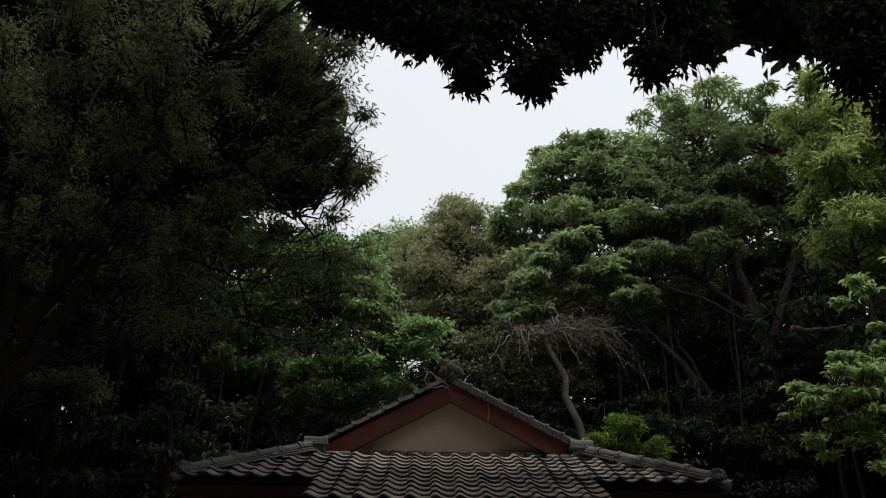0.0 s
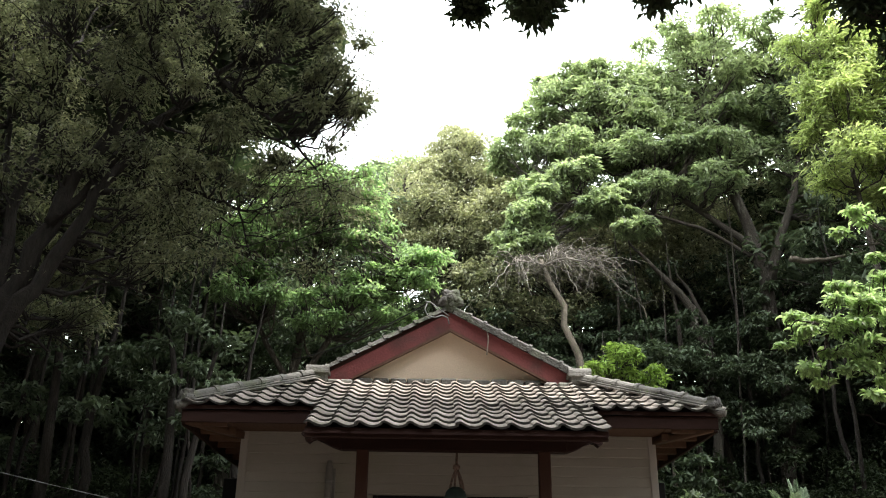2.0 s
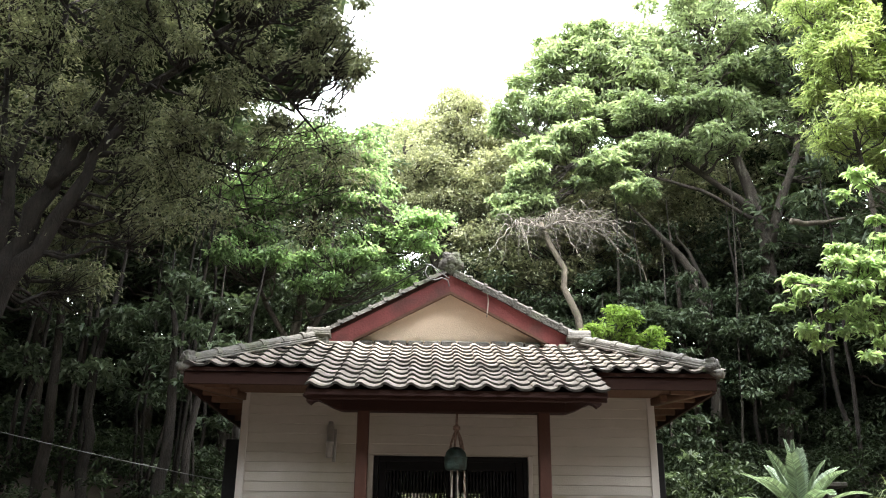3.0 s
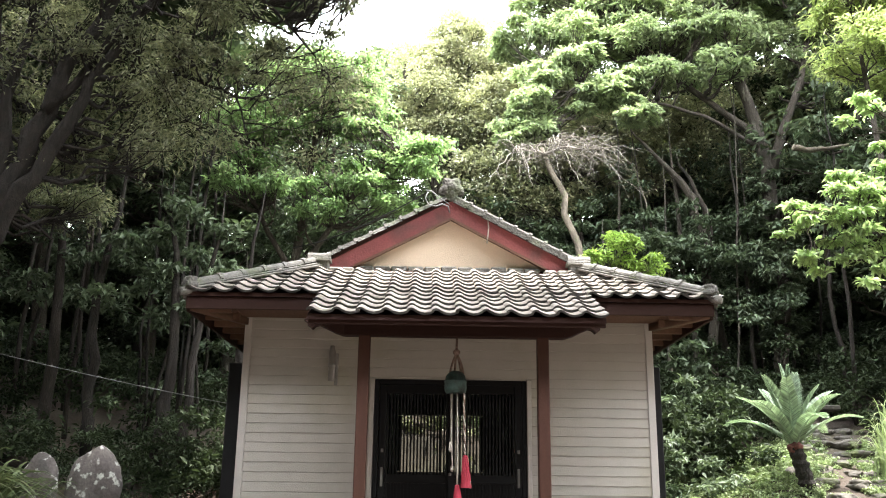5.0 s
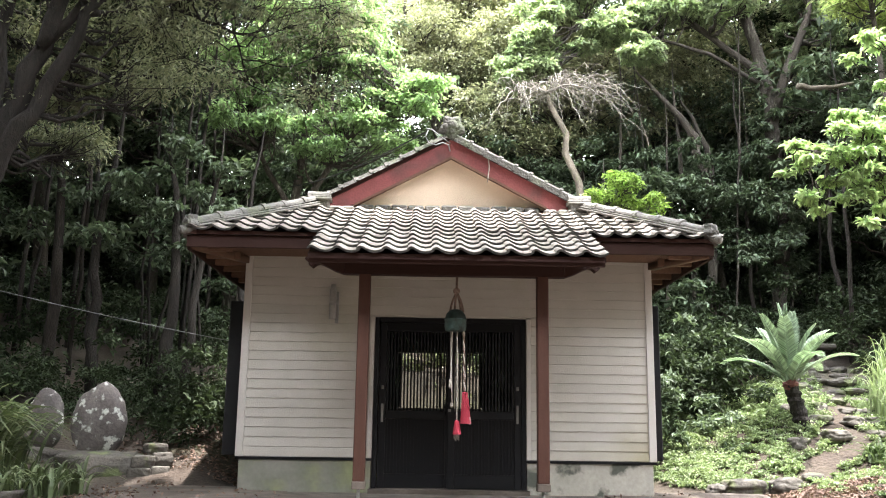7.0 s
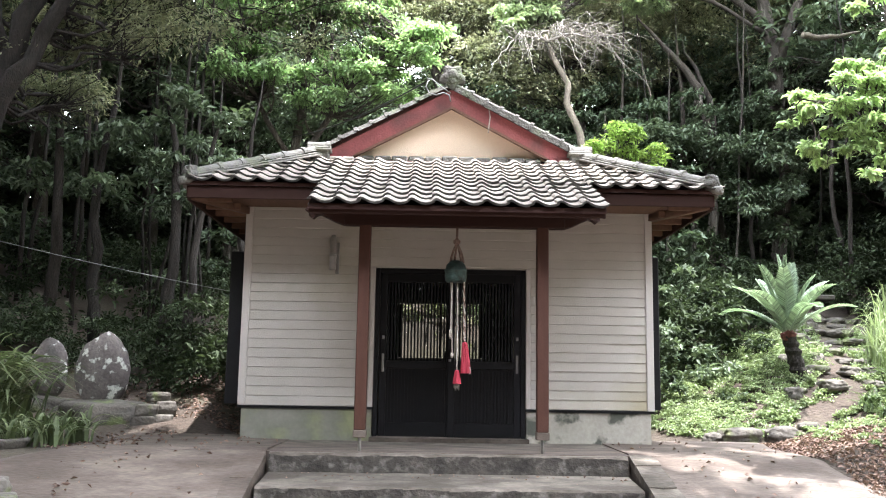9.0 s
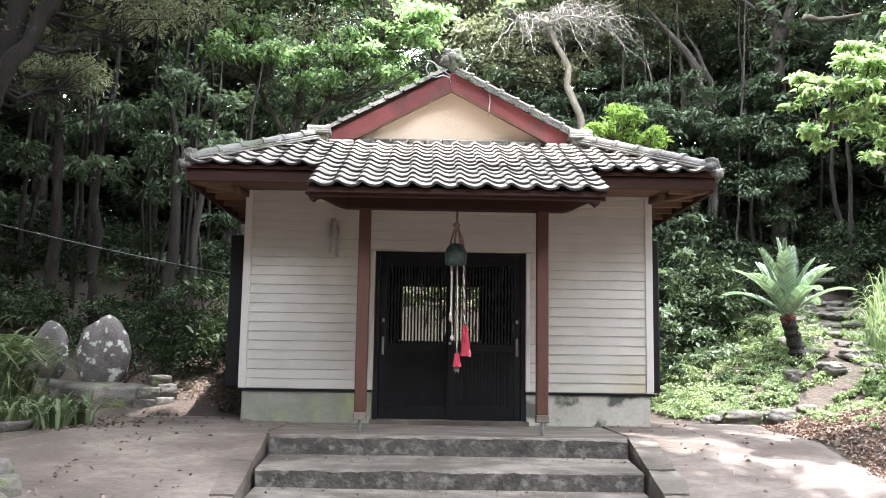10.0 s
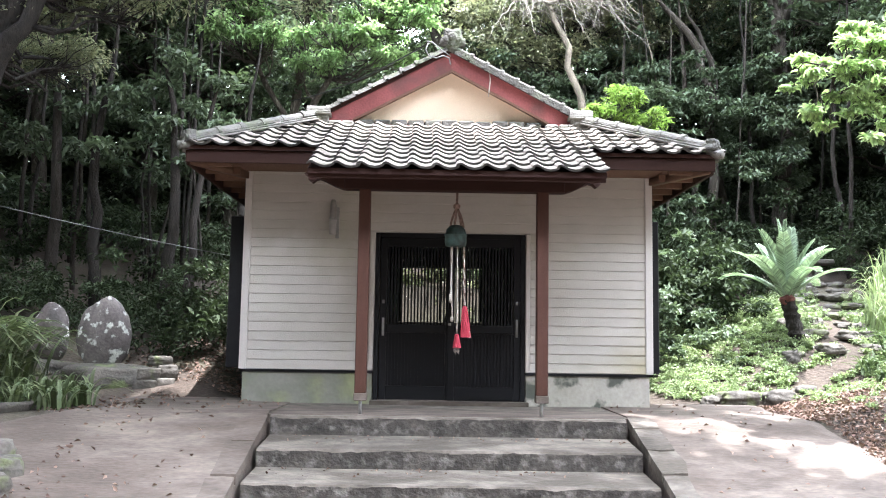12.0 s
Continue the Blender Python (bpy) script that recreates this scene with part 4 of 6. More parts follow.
hang = tube("loose_wire", [(0.46, GABLE_Y - 0.19, 3.93), (0.475, GABLE_Y - 0.19, 3.80), (0.465, GABLE_Y - 0.19, 3.70), (0.455, GABLE_Y - 0.19, 3.60)], 0.008, ROPE, None, "", 5)
tagged(hang, "short pale wire hanging from the bargeboard", "cable")


# ---- woods ----
EVERGREEN_PADS = [
    ((7.2, 9.0, 14.5), (1.5, 1.3, 0.55), 12, 0.62), ((5.9, 9.2, 14.0), (1.0, 1.2, 0.6), 8, 0.6), ((8.3, 8.6, 13.6), (0.9, 1.0, 0.7), 7, 0.6),
    ((3.1, 9.2, 13.2), (0.75, 0.8, 0.5), 6, 0.5), ((4.6, 9.2, 13.1), (0.9, 1.0, 0.45), 7, 0.55), ((2.5, 9.2, 12.1), (1.0, 1.0, 0.45), 9, 0.5),
    ((6.4, 8.5, 12.9), (1.5, 1.1, 0.5), 10, 0.6), ((3.9, 8.6, 11.9), (1.1, 1.0, 0.4), 9, 0.55), ((5.3, 8.4, 11.6), (1.2, 1.0, 0.4), 9, 0.55),
    ((7.4, 8.2, 12.0), (1.2, 1.0, 0.5), 9, 0.55), ((1.9, 8.8, 11.0), (0.8, 0.9, 0.5), 7, 0.5), ((3.0, 8.2, 10.8), (1.0, 0.9, 0.35), 8, 0.5),
    ((4.6, 8.0, 10.6), (1.2, 0.9, 0.35), 9, 0.5), ((6.3, 7.8, 10.5), (1.1, 0.9, 0.35), 9, 0.5), ((7.8, 8.0, 10.8), (0.8, 0.8, 0.4), 6, 0.5),
    ((2.2, 7.8, 9.7), (0.8, 0.7, 0.3), 6, 0.42), ((3.6, 7.4, 9.0), (0.75, 0.6, 0.28), 6, 0.38), ((4.6, 7.4, 9.5), (0.9, 0.7, 0.3), 7, 0.42), ((5.8, 7.5, 9.6), (0.8, 0.7, 0.3), 6, 0.42), ((5.3, 8.9, 11.4), (2.6, 0.9, 1.8), 46, 0.5), ((3.0, 9.0, 10.6), (1.3, 0.8, 1.2), 16, 0.5),
    ((7.6, 8.8, 12.6), (1.3, 0.9, 1.4), 20, 0.5), ((4.0, 8.8, 12.6), (1.6, 0.7, 0.9), 18, 0.45), ((2.0, 7.4, 8.6), (0.35, 0.4, 0.8), 8, 0.36), ((4.0, 7.2, 8.4), (0.5, 0.4, 0.35), 6, 0.34), ((8.0, 8.4, 9.6), (0.7, 0.7, 0.9), 10, 0.45)]
for way in (((3.1, 9.9), (2.36, 9.4), (1.8, 8.7), (1.45, 8.2), (1.45, 7.6)), ((4.7, 9.7), (3.91, 9.32), (3.29, 8.95), (2.85, 8.55)), ((4.2, 10.3), (5.2, 10.5), (6.1, 10.65))):
    for (x0, z0), (x1, z1) in zip(way, way[1:]):
        EVERGREEN_PADS += [((x0 + (x1 - x0) * u, 7.5, z0 + (z1 - z0) * u), (0.3, 0.35, 0.1), 3, 0.30) for u in (0, 0.35, 0.7)]
rng = np.random.default_rng(11)
tree("evergreen_tree", "tall evergreen tree with layered glossy green foliage", (6.9, 8.2, 1.8),
     [[(6.9, 8.2, 1.7, 0.18), (7.15, 8.1, 5.0, 0.16), (7.0, 8.0, 7.6, 0.15), (6.6, 8.1, 9.6, 0.12), (6.2, 8.5, 11.5, 0.10), (6.6, 9.0, 13.8, 0.05)],
      [(7.05, 8.0, 7.4, 0.11), (7.9, 8.0, 9.6, 0.08), (8.4, 8.2, 11.5, 0.055), (8.1, 8.6, 13.2, 0.03)],
      [(6.85, 8.0, 8.2, 0.085), (5.4, 8.0, 9.4, 0.065), (4.2, 8.3, 10.6, 0.05), (3.2, 8.9, 12.6, 0.03)],
      [(6.9, 8.0, 8.0, 0.05), (5.6, 7.7, 8.6, 0.04), (4.2, 7.5, 8.9, 0.03), (2.6, 7.8, 9.5, 0.02)]],
     blob_clumps(rng, [(c, r, int(n * 1.5), 0.8 * s) for c, r, n, s in EVERGREEN_PADS]), LEAF_EVERGREEN, BARK, per=200, length=0.18, aspect=0.29, flat=0.5, droop=0.35, seed=2, limb=0.035, twigs=3)
tree("olive_tree", "rounded olive-green tree with fine dull leaves", (-0.2, 11.4, 2.8),
     [[(-0.2, 11.4, 2.6, 0.16), (0.0, 11.3, 6.5, 0.13), (-0.2, 11.2, 9.5, 0.09), (0.2, 11.2, 12.4, 0.03)], [(0.0, 11.3, 7.5, 0.09), (-0.9, 11.0, 10.0, 0.05), (-1.0, 11.0, 11.4, 0.03)]],
     blob_clumps(rng, [((0.4, 11.2, 11.9), (0.9, 1.0, 1.0), 26, 0.45), ((-0.5, 11.0, 10.6), (1.0, 1.0, 1.1), 30, 0.45), ((0.8, 11.0, 10.4), (0.9, 1.0, 1.2), 26, 0.45), ((0.2, 11.2, 9.0), (1.1, 1.0, 0.9), 24, 0.45), ((1.4, 11.4, 11.6), (0.7, 0.8, 0.7), 14, 0.45), ((1.3, 10.8, 9.4), (0.9, 0.8, 1.0), 22, 0.42), ((-0.9, 10.8, 9.2), (0.7, 0.8, 1.0), 16, 0.42)]),
     LEAF_OLIVE, BARK, per=420, length=0.10, aspect=0.4, flat=0.8, seed=3, limb=0.03)
tree("broadleaf_tree", "distant dark green broadleaf tree behind the others", (-1.6, 16, 3.2),
     [[(-1.6, 16, 3.2, 0.2), (-1.6, 16, 9, 0.14), (-1.5, 16, 13.5, 0.05)]],
     blob_clumps(rng, [((-1.5, 16, 13.6), (1.3, 1.2, 0.9), 30, 0.6), ((-1.6, 16, 11.5), (1.8, 1.4, 1.4), 40, 0.7)]), LEAF_EVERGREEN, BARK, per=220, length=0.16, flat=0.7, seed=4)
MAPLE_PADS = [((x, 6.0 + 0.25 * math.sin(5 * x + z), z), (rx, 0.6, 0.17), int(15 * rx / 0.6), 0.30) for x, z, rx in (
    (-2.55, 8.85, 0.6), (-1.75, 8.75, 0.45), (-3.2, 8.45, 0.6), (-2.1, 8.4, 0.6), (-1.5, 8.25, 0.4), (-2.75, 8.0, 0.6), (-1.95, 7.85, 0.6), (-3.5, 7.8, 0.6), (-1.4, 7.75, 0.4), (-2.5, 7.5, 0.7), (-3.3, 7.35, 0.6), (-1.6, 7.3, 0.5),
    (-0.95, 7.2, 0.5), (-0.42, 6.95, 0.35), (-1.1, 6.75, 0.55), (-0.55, 6.55, 0.3), (-3.75, 6.85, 0.5), (-3.4, 6.3, 0.6), (-3.95, 6.2, 0.5), (-2.85, 6.1, 0.5), (-1.95, 6.3, 0.5), (-1.35, 6.2, 0.4), (-2.3, 5.75, 0.5), (-4.1, 7.5, 0.5), (-1.0, 5.95, 0.35))]
MAPLE_PADS += [((-2.5, 6.6, 8.2), (1.2, 0.5, 0.6), 22, 0.3), ((-2.2, 6.7, 6.6), (1.6, 0.5, 0.5), 12, 0.3)]
tree("broadleaf_tree", "dull green broadleaf tree filling the wood behind", (3.6, 10.6, 2.6),
     [[(3.6, 10.6, 2.4, 0.14), (3.4, 10.5, 6, 0.11), (3.0, 10.4, 9.5, 0.05)], [(3.4, 10.5, 5.5, 0.08), (5.5, 10.6, 7.6, 0.05), (7.0, 10.6, 8.8, 0.02)]],
     blob_clumps(rng, [((2.2, 10.3, 9.7), (1.4, 0.8, 1.4), 54, 0.55), ((2.0, 10.3, 8.0), (1.5, 0.8, 1.0), 38, 0.55), ((4.4, 10.5, 8.8), (1.7, 0.9, 1.4), 54, 0.55), ((6.6, 10.6, 9.3), (1.7, 0.9, 1.5), 54, 0.61), ((8.6, 10.4, 10.0), (1.4, 0.9, 1.6), 44, 0.61)]),
     LEAF_OLIVE, BARK, per=230, length=0.14, flat=0.6, seed=14, limb=0.025, twigs=2)
tree("maple_tree", "bright green maple with layered sprays behind the roof", (-3.2, 7.4, 1.9),
     [[(-3.2, 7.4, 1.7, 0.12), (-3.0, 7.0, 4.2, 0.10), (-2.7, 6.6, 6.4, 0.07), (-2.4, 6.3, 8.6, 0.03)], [(-3.0, 7.0, 4.4, 0.07), (-1.9, 6.3, 6.0, 0.05), (-0.8, 5.8, 6.9, 0.02)], [(-2.95, 6.9, 4.8, 0.06), (-3.8, 6.4, 6.2, 0.04), (-3.7, 6.3, 7.1, 0.02)]],
     blob_clumps(rng, MAPLE_PADS), LEAF_MAPLE, BARK, per=100, length=0.125, aspect=0.36, flat=0.42, droop=0.55, seed=5, limb=0.018, shell=0.1, twigs=3)

# the dark, many-stemmed tree close by
YEW = [((-4.4, -1.0, 7.3), (1.6, 1.3, 1.5), 46, 0.42), ((-2.9, -1.0, 7.2), (1.1, 1.1, 1.5), 40, 0.32), ((-1.85, -1.0, 6.9), (0.6, 0.8, 1.1), 20, 0.27), ((-1.45, -1.0, 6.2), (0.4, 0.6, 0.6), 8, 0.22),
       ((-3.3, -0.8, 5.7), (1.0, 1.0, 0.6), 11, 0.26), ((-2.3, -0.8, 5.8), (0.6, 0.8, 0.35), 5, 0.2), ((-4.5, -0.4, 5.4), (1.0, 1.0, 0.9), 26, 0.40), ((-3.9, -0.2, 4.6), (0.7, 0.9, 0.5), 6, 0.3), ((-4.9, 0.2, 4.2), (0.7, 0.8, 0.6), 14, 0.36), ((-5.6, -0.6, 6.2), (0.8, 1.2, 2.2), 40, 0.42), ((-1.3, -1.0, 6.7), (0.3, 0.6, 0.9), 7, 0.2), ((-3.6, 0.3, 8.6), (1.6, 1.2, 0.9), 18, 0.36), ((-2.0, -1.0, 8.4), (0.6, 0.8, 0.6), 12, 0.26), ((-1.05, -1.0, 6.35), (0.3, 0.5, 0.75), 6, 0.22), ((-5.0, 0.6, 9.2), (2.0, 1.2, 1.2), 28, 0.42), ((-1.6, -1.0, 7.6), (0.45, 0.6, 0.8), 10, 0.28),
       ((-3.7, -0.6, 4.9), (0.8, 0.8, 0.8), 13, 0.26), ((-2.5, -0.7, 5.4), (0.7, 0.7, 0.4), 6, 0.2), ((-4.6, -0.3, 4.0), (0.6, 0.7, 0.6), 9, 0.28)]
veil = np.random.default_rng(29)
VEIL = [(veil.uniform(-3.7, -1.15), veil.uniform(-1.1, -0.4), veil.uniform(4.1, 5.9), veil.uniform(0.42, 0.62)) for _ in range(24)]
tree("yew_tree", "dark many-stemmed evergreen with fine drooping foliage", (-5.0, -0.9, -0.2),
     [[(-5.0, -0.9, -0.3, 0.163), (-4.95, -0.95, 1.8, 0.143), (-4.85, -1.0, 3.3, 0.129), (-4.55, -1.0, 4.4, 0.102), (-4.1, -1.0, 5.4, 0.075), (-3.6, -1.0, 6.6, 0.054), (-3.2, -1.0, 7.8, 0.027)],
      [(-4.9, -1.0, 3.0, 0.095), (-4.35, -1.05, 3.9, 0.082), (-3.95, -1.0, 5.0, 0.061), (-3.3, -1.0, 6.0, 0.041), (-2.6, -1.0, 6.7, 0.027)],
      [(-4.4, -1.0, 4.6, 0.054), (-3.4, -1.0, 5.9, 0.041), (-2.7, -1.0, 6.45, 0.031), (-1.9, -1.0, 5.75, 0.020), (-1.45, -1.0, 5.2, 0.007)],
      [(-4.85, -1.0, 3.6, 0.082), (-4.8, -0.9, 5.2, 0.061), (-4.6, -0.9, 7.0, 0.034)],
      [(-3.95, -1.0, 5.0, 0.034), (-3.1, -0.8, 5.2, 0.024), (-2.4, -0.8, 4.9, 0.014), (-2.2, -0.8, 4.3, 0.004)],
      [(-4.7, -0.9, 4.0, 0.048), (-5.2, -0.7, 5.6, 0.034), (-5.4, -0.7, 7.2, 0.020)]],
     blob_clumps(rng, YEW) + VEIL, LEAF_YEW, DARKBARK, per=270, length=0.075, aspect=0.26, flat=0.75, droop=0.5, seed=6, limb=0.022, sides=9, shell=0.1, twigs=7, gnarl=0.75)

# boughs overhead, from a tree beside the camera
over = np.random.default_rng(17)
HEM = ((-1.35, 5.9), (-0.97, 5.74), (-0.46, 5.5), (-0.13, 5.5), (-0.02, 5.22), (0.47, 5.08), (0.99, 5.25), (1.12, 5.6), (1.44, 5.62), (1.62, 5.2), (1.95, 5.25), (2.1, 5.6), (2.2, 6.2))
OVER = []
for _ in range(330):
    x = over.uniform(-1.3, 2.15)
    low = np.interp(x, *zip(*HEM))
    z = low + 0.1 + (7.3 - low) * over.random() ** 1.5
    if x > 1.9 and z > 6.0:
        continue
    OVER.append((x, over.uniform(-4.25, -3.85), z, 0.13 + 0.16 * min(1.0, (z - low) / 0.6)))
EDGE = ((3.7, 3.35), (4.3, 3.2), (4.7, 3.22), (5.05, 3.15), (5.28, 2.95), (5.5, 2.72), (6.3, 2.7), (7.4, 2.5))
for _ in range(300):
    z = over.uniform(3.8, 7.4)
    x = np.interp(z, *zip(*EDGE)) + 0.38 + 2.2 * over.random() ** 1.6
    OVER.append((x, over.uniform(-4.3, -3.8), z, over.uniform(0.14, 0.28)))
# unseen high clumps, added only to shade the steps and platform
for _ in range(46):
    OVER.append((over.uniform(-2.6, 2.3), over.uniform(-3.7, -1.8), over.uniform(9.6, 11.0), over.uniform(0.35, 0.6)))
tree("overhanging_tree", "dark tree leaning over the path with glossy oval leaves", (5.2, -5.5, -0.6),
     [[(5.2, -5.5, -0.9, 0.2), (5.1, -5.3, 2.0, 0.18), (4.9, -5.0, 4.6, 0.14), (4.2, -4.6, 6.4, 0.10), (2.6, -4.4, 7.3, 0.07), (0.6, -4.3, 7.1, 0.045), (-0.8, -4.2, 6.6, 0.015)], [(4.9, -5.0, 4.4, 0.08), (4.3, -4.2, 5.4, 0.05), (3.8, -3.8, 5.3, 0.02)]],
     OVER, LEAF_DARK_SHADED, BARK, per=150, length=0.095, aspect=0.4, flat=0.9, droop=0.45, seed=7, limb=0.014, shell=0.1, rise=0.0, twigs=2)
spray = np.random.default_rng(19)
NEAR = []
for a, b, n in (((4.7, 3.72), (3.6, 3.58), 10), ((4.7, 3.58), (3.2, 3.28), 15), ((4.7, 3.38), (3.12, 3.05), 15), ((4.7, 3.15), (3.45, 2.98), 10), ((4.7, 3.0), (3.2, 2.85), 9), ((4.8, 2.85), (3.25, 2.74), 11), ((4.8, 2.65), (3.7, 2.58), 7), ((4.8, 4.6), (3.85, 4.3), 7), ((4.8, 4.1), (4.1, 3.95), 4)):
    for u in np.linspace(0, 1, n):
        w = 0.06 + 0.10 * (1 - u) + 0.03 * spray.random()
        NEAR.append((a[0] + (b[0] - a[0]) * u, -2.0 + spray.uniform(-0.25, 0.25), a[1] + (b[1] - a[1]) * u + 0.09 * math.sin(3 * u) + spray.uniform(-0.07, 0.07), w * 1.25))
tree("broadleaf_tree", "leafy branch of a sunlit broadleaf tree beside the path", (5.9, -2.2, 0.2),
     [[(5.9, -2.2, 0.0, 0.10), (5.6, -2.1, 2.0, 0.08), (5.0, -2.0, 3.4, 0.05), (4.4, -2.0, 4.4, 0.02)], [(5.6, -2.1, 2.0, 0.05), (4.6, -2.0, 2.9, 0.035), (3.8, -2.0, 3.2, 0.02), (3.2, -2.0, 3.3, 0.006)]],
     NEAR, LEAF_BRIGHT, BARK, per=85, length=0.105, aspect=0.36, flat=0.5, droop=0.1, seed=8, limb=0.012, shell=0.1, rounded=True, twigs=2)
tree("bamboo_grove_tree", "tall pale yellow-green feathery tree on the bank", (7.2, 3.4, 1.6),
     [[(7.3, 3.4, 1.3, 0.06), (7.0, 3.3, 5.5, 0.045), (6.6, 3.1, 9.0, 0.03), (6.4, 3.0, 10.8, 0.012)], [(7.2, 3.4, 4.0, 0.06), (7.5, 3.2, 7.5, 0.04), (7.2, 3.0, 9.8, 0.012)]],
     blob_clumps(rng, [((6.5, 3.0, 9.9), (0.55, 0.7, 0.9), 18, 0.4), ((6.6, 3.0, 8.9), (0.7, 0.8, 0.8), 20, 0.42), ((7.3, 3.1, 9.6), (0.8, 0.8, 1.2), 24, 0.45), ((6.8, 3.0, 7.7), (0.6, 0.7, 0.6), 12, 0.4), ((7.6, 3.0, 7.6), (0.7, 0.8, 1.2), 18, 0.42)]),
     LEAF_FEATHER, BARK, per=330, length=0.14, aspect=0.2, flat=0.6, droop=0.35, seed=9, limb=0.015, shell=0.1)
tree("young_tree", "small bright yellow-green sapling behind the roof", (3.1, 5.6, 1.3),
     [[(3.1, 5.6, 1.2, 0.05), (3.15, 5.3, 3.2, 0.035), (3.1, 5.1, 4.7, 0.012)]],
     blob_clumps(rng, [((3.2, 5.1, 4.95), (0.35, 0.3, 0.15), 6, 0.2), ((2.75, 5.1, 4.6), (0.4, 0.3, 0.15), 6, 0.2), ((3.5, 5.1, 4.6), (0.4, 0.3, 0.15), 6, 0.2), ((3.1, 5.1, 4.25), (0.75, 0.4, 0.15), 10, 0.2)]), LEAF_YOUNG, BARK, per=110, length=0.13, aspect=0.26, flat=0.7, seed=10, limb=0.01)


# bare twisted tree with dead twigs, and thin leaning stems
def dead_tree():
    rng = np.random.default_rng(21)
    top = thing("bare_tree", (2.75, 7.0, 1.6), "pale twisted trunk carrying a tangle of dead twigs", "tree")
    o = Vector(top.location)
    t = Tubes()
    stem = [(2.75, 7.0, 1.5), (2.85, 7.0, 4.2), (2.68, 7.0, 5.5), (2.42, 7.0, 6.1), (2.45, 7.0, 6.5), (2.15, 7.0, 7.05), (2.0, 7.0, 7.5)]
    t.add([Vector(p) - o for p in stem], [0.10, 0.085, 0.075, 0.068, 0.062, 0.055, 0.04], 9)
    t.made("trunk", PALEBARK, top, "pale sinuous trunk")
    w = Tubes()
    limb = bend((2.05, 6.95, 7.35), (3.0, 6.7, 7.25), (0, 0, 0.12), 6, 0.04, rng)
    limb2 = bend((2.05, 6.95, 7.35), (1.35, 6.8, 7.3), (0, 0, 0.1), 6, 0.04, rng)
    w.add([p - o for p in limb], [0.035 - 0.004 * i for i in range(7)], 5)
    w.add([p - o for p in limb2], [0.03 - 0.0035 * i for i in range(7)], 5)
    for k in range(70):
        src = limb if k % 3 else limb2
        a = src[rng.integers(0, 7)]
        b = a + Vector((rng.uniform(-0.3, 1.15) if k % 3 else rng.uniform(-0.7, 0.3), rng.uniform(-0.5, 0.3), rng.uniform(-1.0, 0.2)))
        line = bend(a, b, (0, 0, rng.uniform(0.05, 0.4)), 7, 0.035, rng)
        w.add([p - o for p in line], [0.011 - 0.0012 * i for i in range(8)], 4)
        for _ in range(4):
            i = rng.integers(2, 7)
            e = line[i] + Vector((rng.uniform(-0.1, 0.45), rng.uniform(-0.2, 0.2), rng.uniform(-0.3, 0.12)))
            w.add([p - o for p in bend(line[i], e, (0, 0, 0.03), 4, 0.02, rng)], [0.007, 0.006, 0.005, 0.004, 0.003], 3)
    w.made("twig_tangle", TWIG, top, "brown tangle of dead twigs")


dead_tree()


def sapling_stem(pts, r, mat, label):
    rng = np.random.default_rng(int(abs(pts[0][0]) * 1000))
    line = []
    for a, b in zip(pts, pts[1:]):
        line += bend(a, b, (0, 0, 0), 5, min(0.07, 0.8 * r) if abs(a[2] - b[2]) > 1 else 0.01, rng)[:-1]
    line.append(Vector(pts[-1]))
    n = len(line) - 1
    ob = tube("bare_tree", line, [0.75 * r * (1 - 0.3 * i / n - 0.65 * (i / n) ** 3) for i in range(n + 1)], mat, None, "", 7)
    return tagged(ob, label, "tree", "bare slender trees in the wood")


# stems in DARKBARK carry the shade of the wood in their colour
for pts, r, m in (([(4.75, 8, 1.8), (4.54, 8, 5.7), (4.13, 8, 7.4)], 0.045, PALEBARK), ([(5.5, 8.5, 1.9), (5.15, 8.5, 5.5), (5.05, 8.5, 8.8)], 0.10, BARK), ([(4.15, 8.4, 1.9), (4.2, 8.4, 6.5)], 0.05, BARK),
                  ([(6.1, 8.8, 1.9), (5.9, 8.8, 6.4), (5.2, 8.6, 8.2)], 0.13, BARK), ([(3.35, 7.6, 1.8), (3.3, 7.6, 6.2)], 0.09, BARK), ([(-5.3, 6, 1.5), (-5.45, 6, 3.4), (-5.1, 6, 6.5)], 0.04, DARKBARK), ([(-5.0, 5.5, 1.5), (-4.7, 5.5, 3.6), (-4.2, 5.5, 5.5)], 0.04, DARKBARK),
                  ([(-4.0, 5.2, 1.2), (-4.3, 5.2, 3.6), (-4.9, 5.2, 5.2)], 0.035, DARKBARK), ([(6.73, 6, 7.21), (7.0, 6, 7.16), (7.44, 6, 7.2), (8.4, 6.2, 7.5)], 0.085, PALEBARK), ([(5.7, 8.3, 1.9), (5.62, 8.3, 5.72), (5.47, 8.3, 6.85), (5.19, 8.3, 7.3), (4.67, 8.3, 7.88), (3.99, 8.3, 8.66)], 0.15, BARK), ([(7.45, 6.1, 1.6), (7.5, 6.1, 4.8), (7.5, 6.1, 8.6)], 0.06, DARKBARK),
                  ([(7.9, 7.0, 1.7), (7.6, 7.0, 4.5), (7.9, 7.0, 8.0)], 0.07, DARKBARK), ([(-3.55, 5.4, 1.3), (-3.5, 5.4, 4.8)], 0.05, BARK)):
    sapling_stem(pts, r, m, "slender bare tree stem rising from the bank")


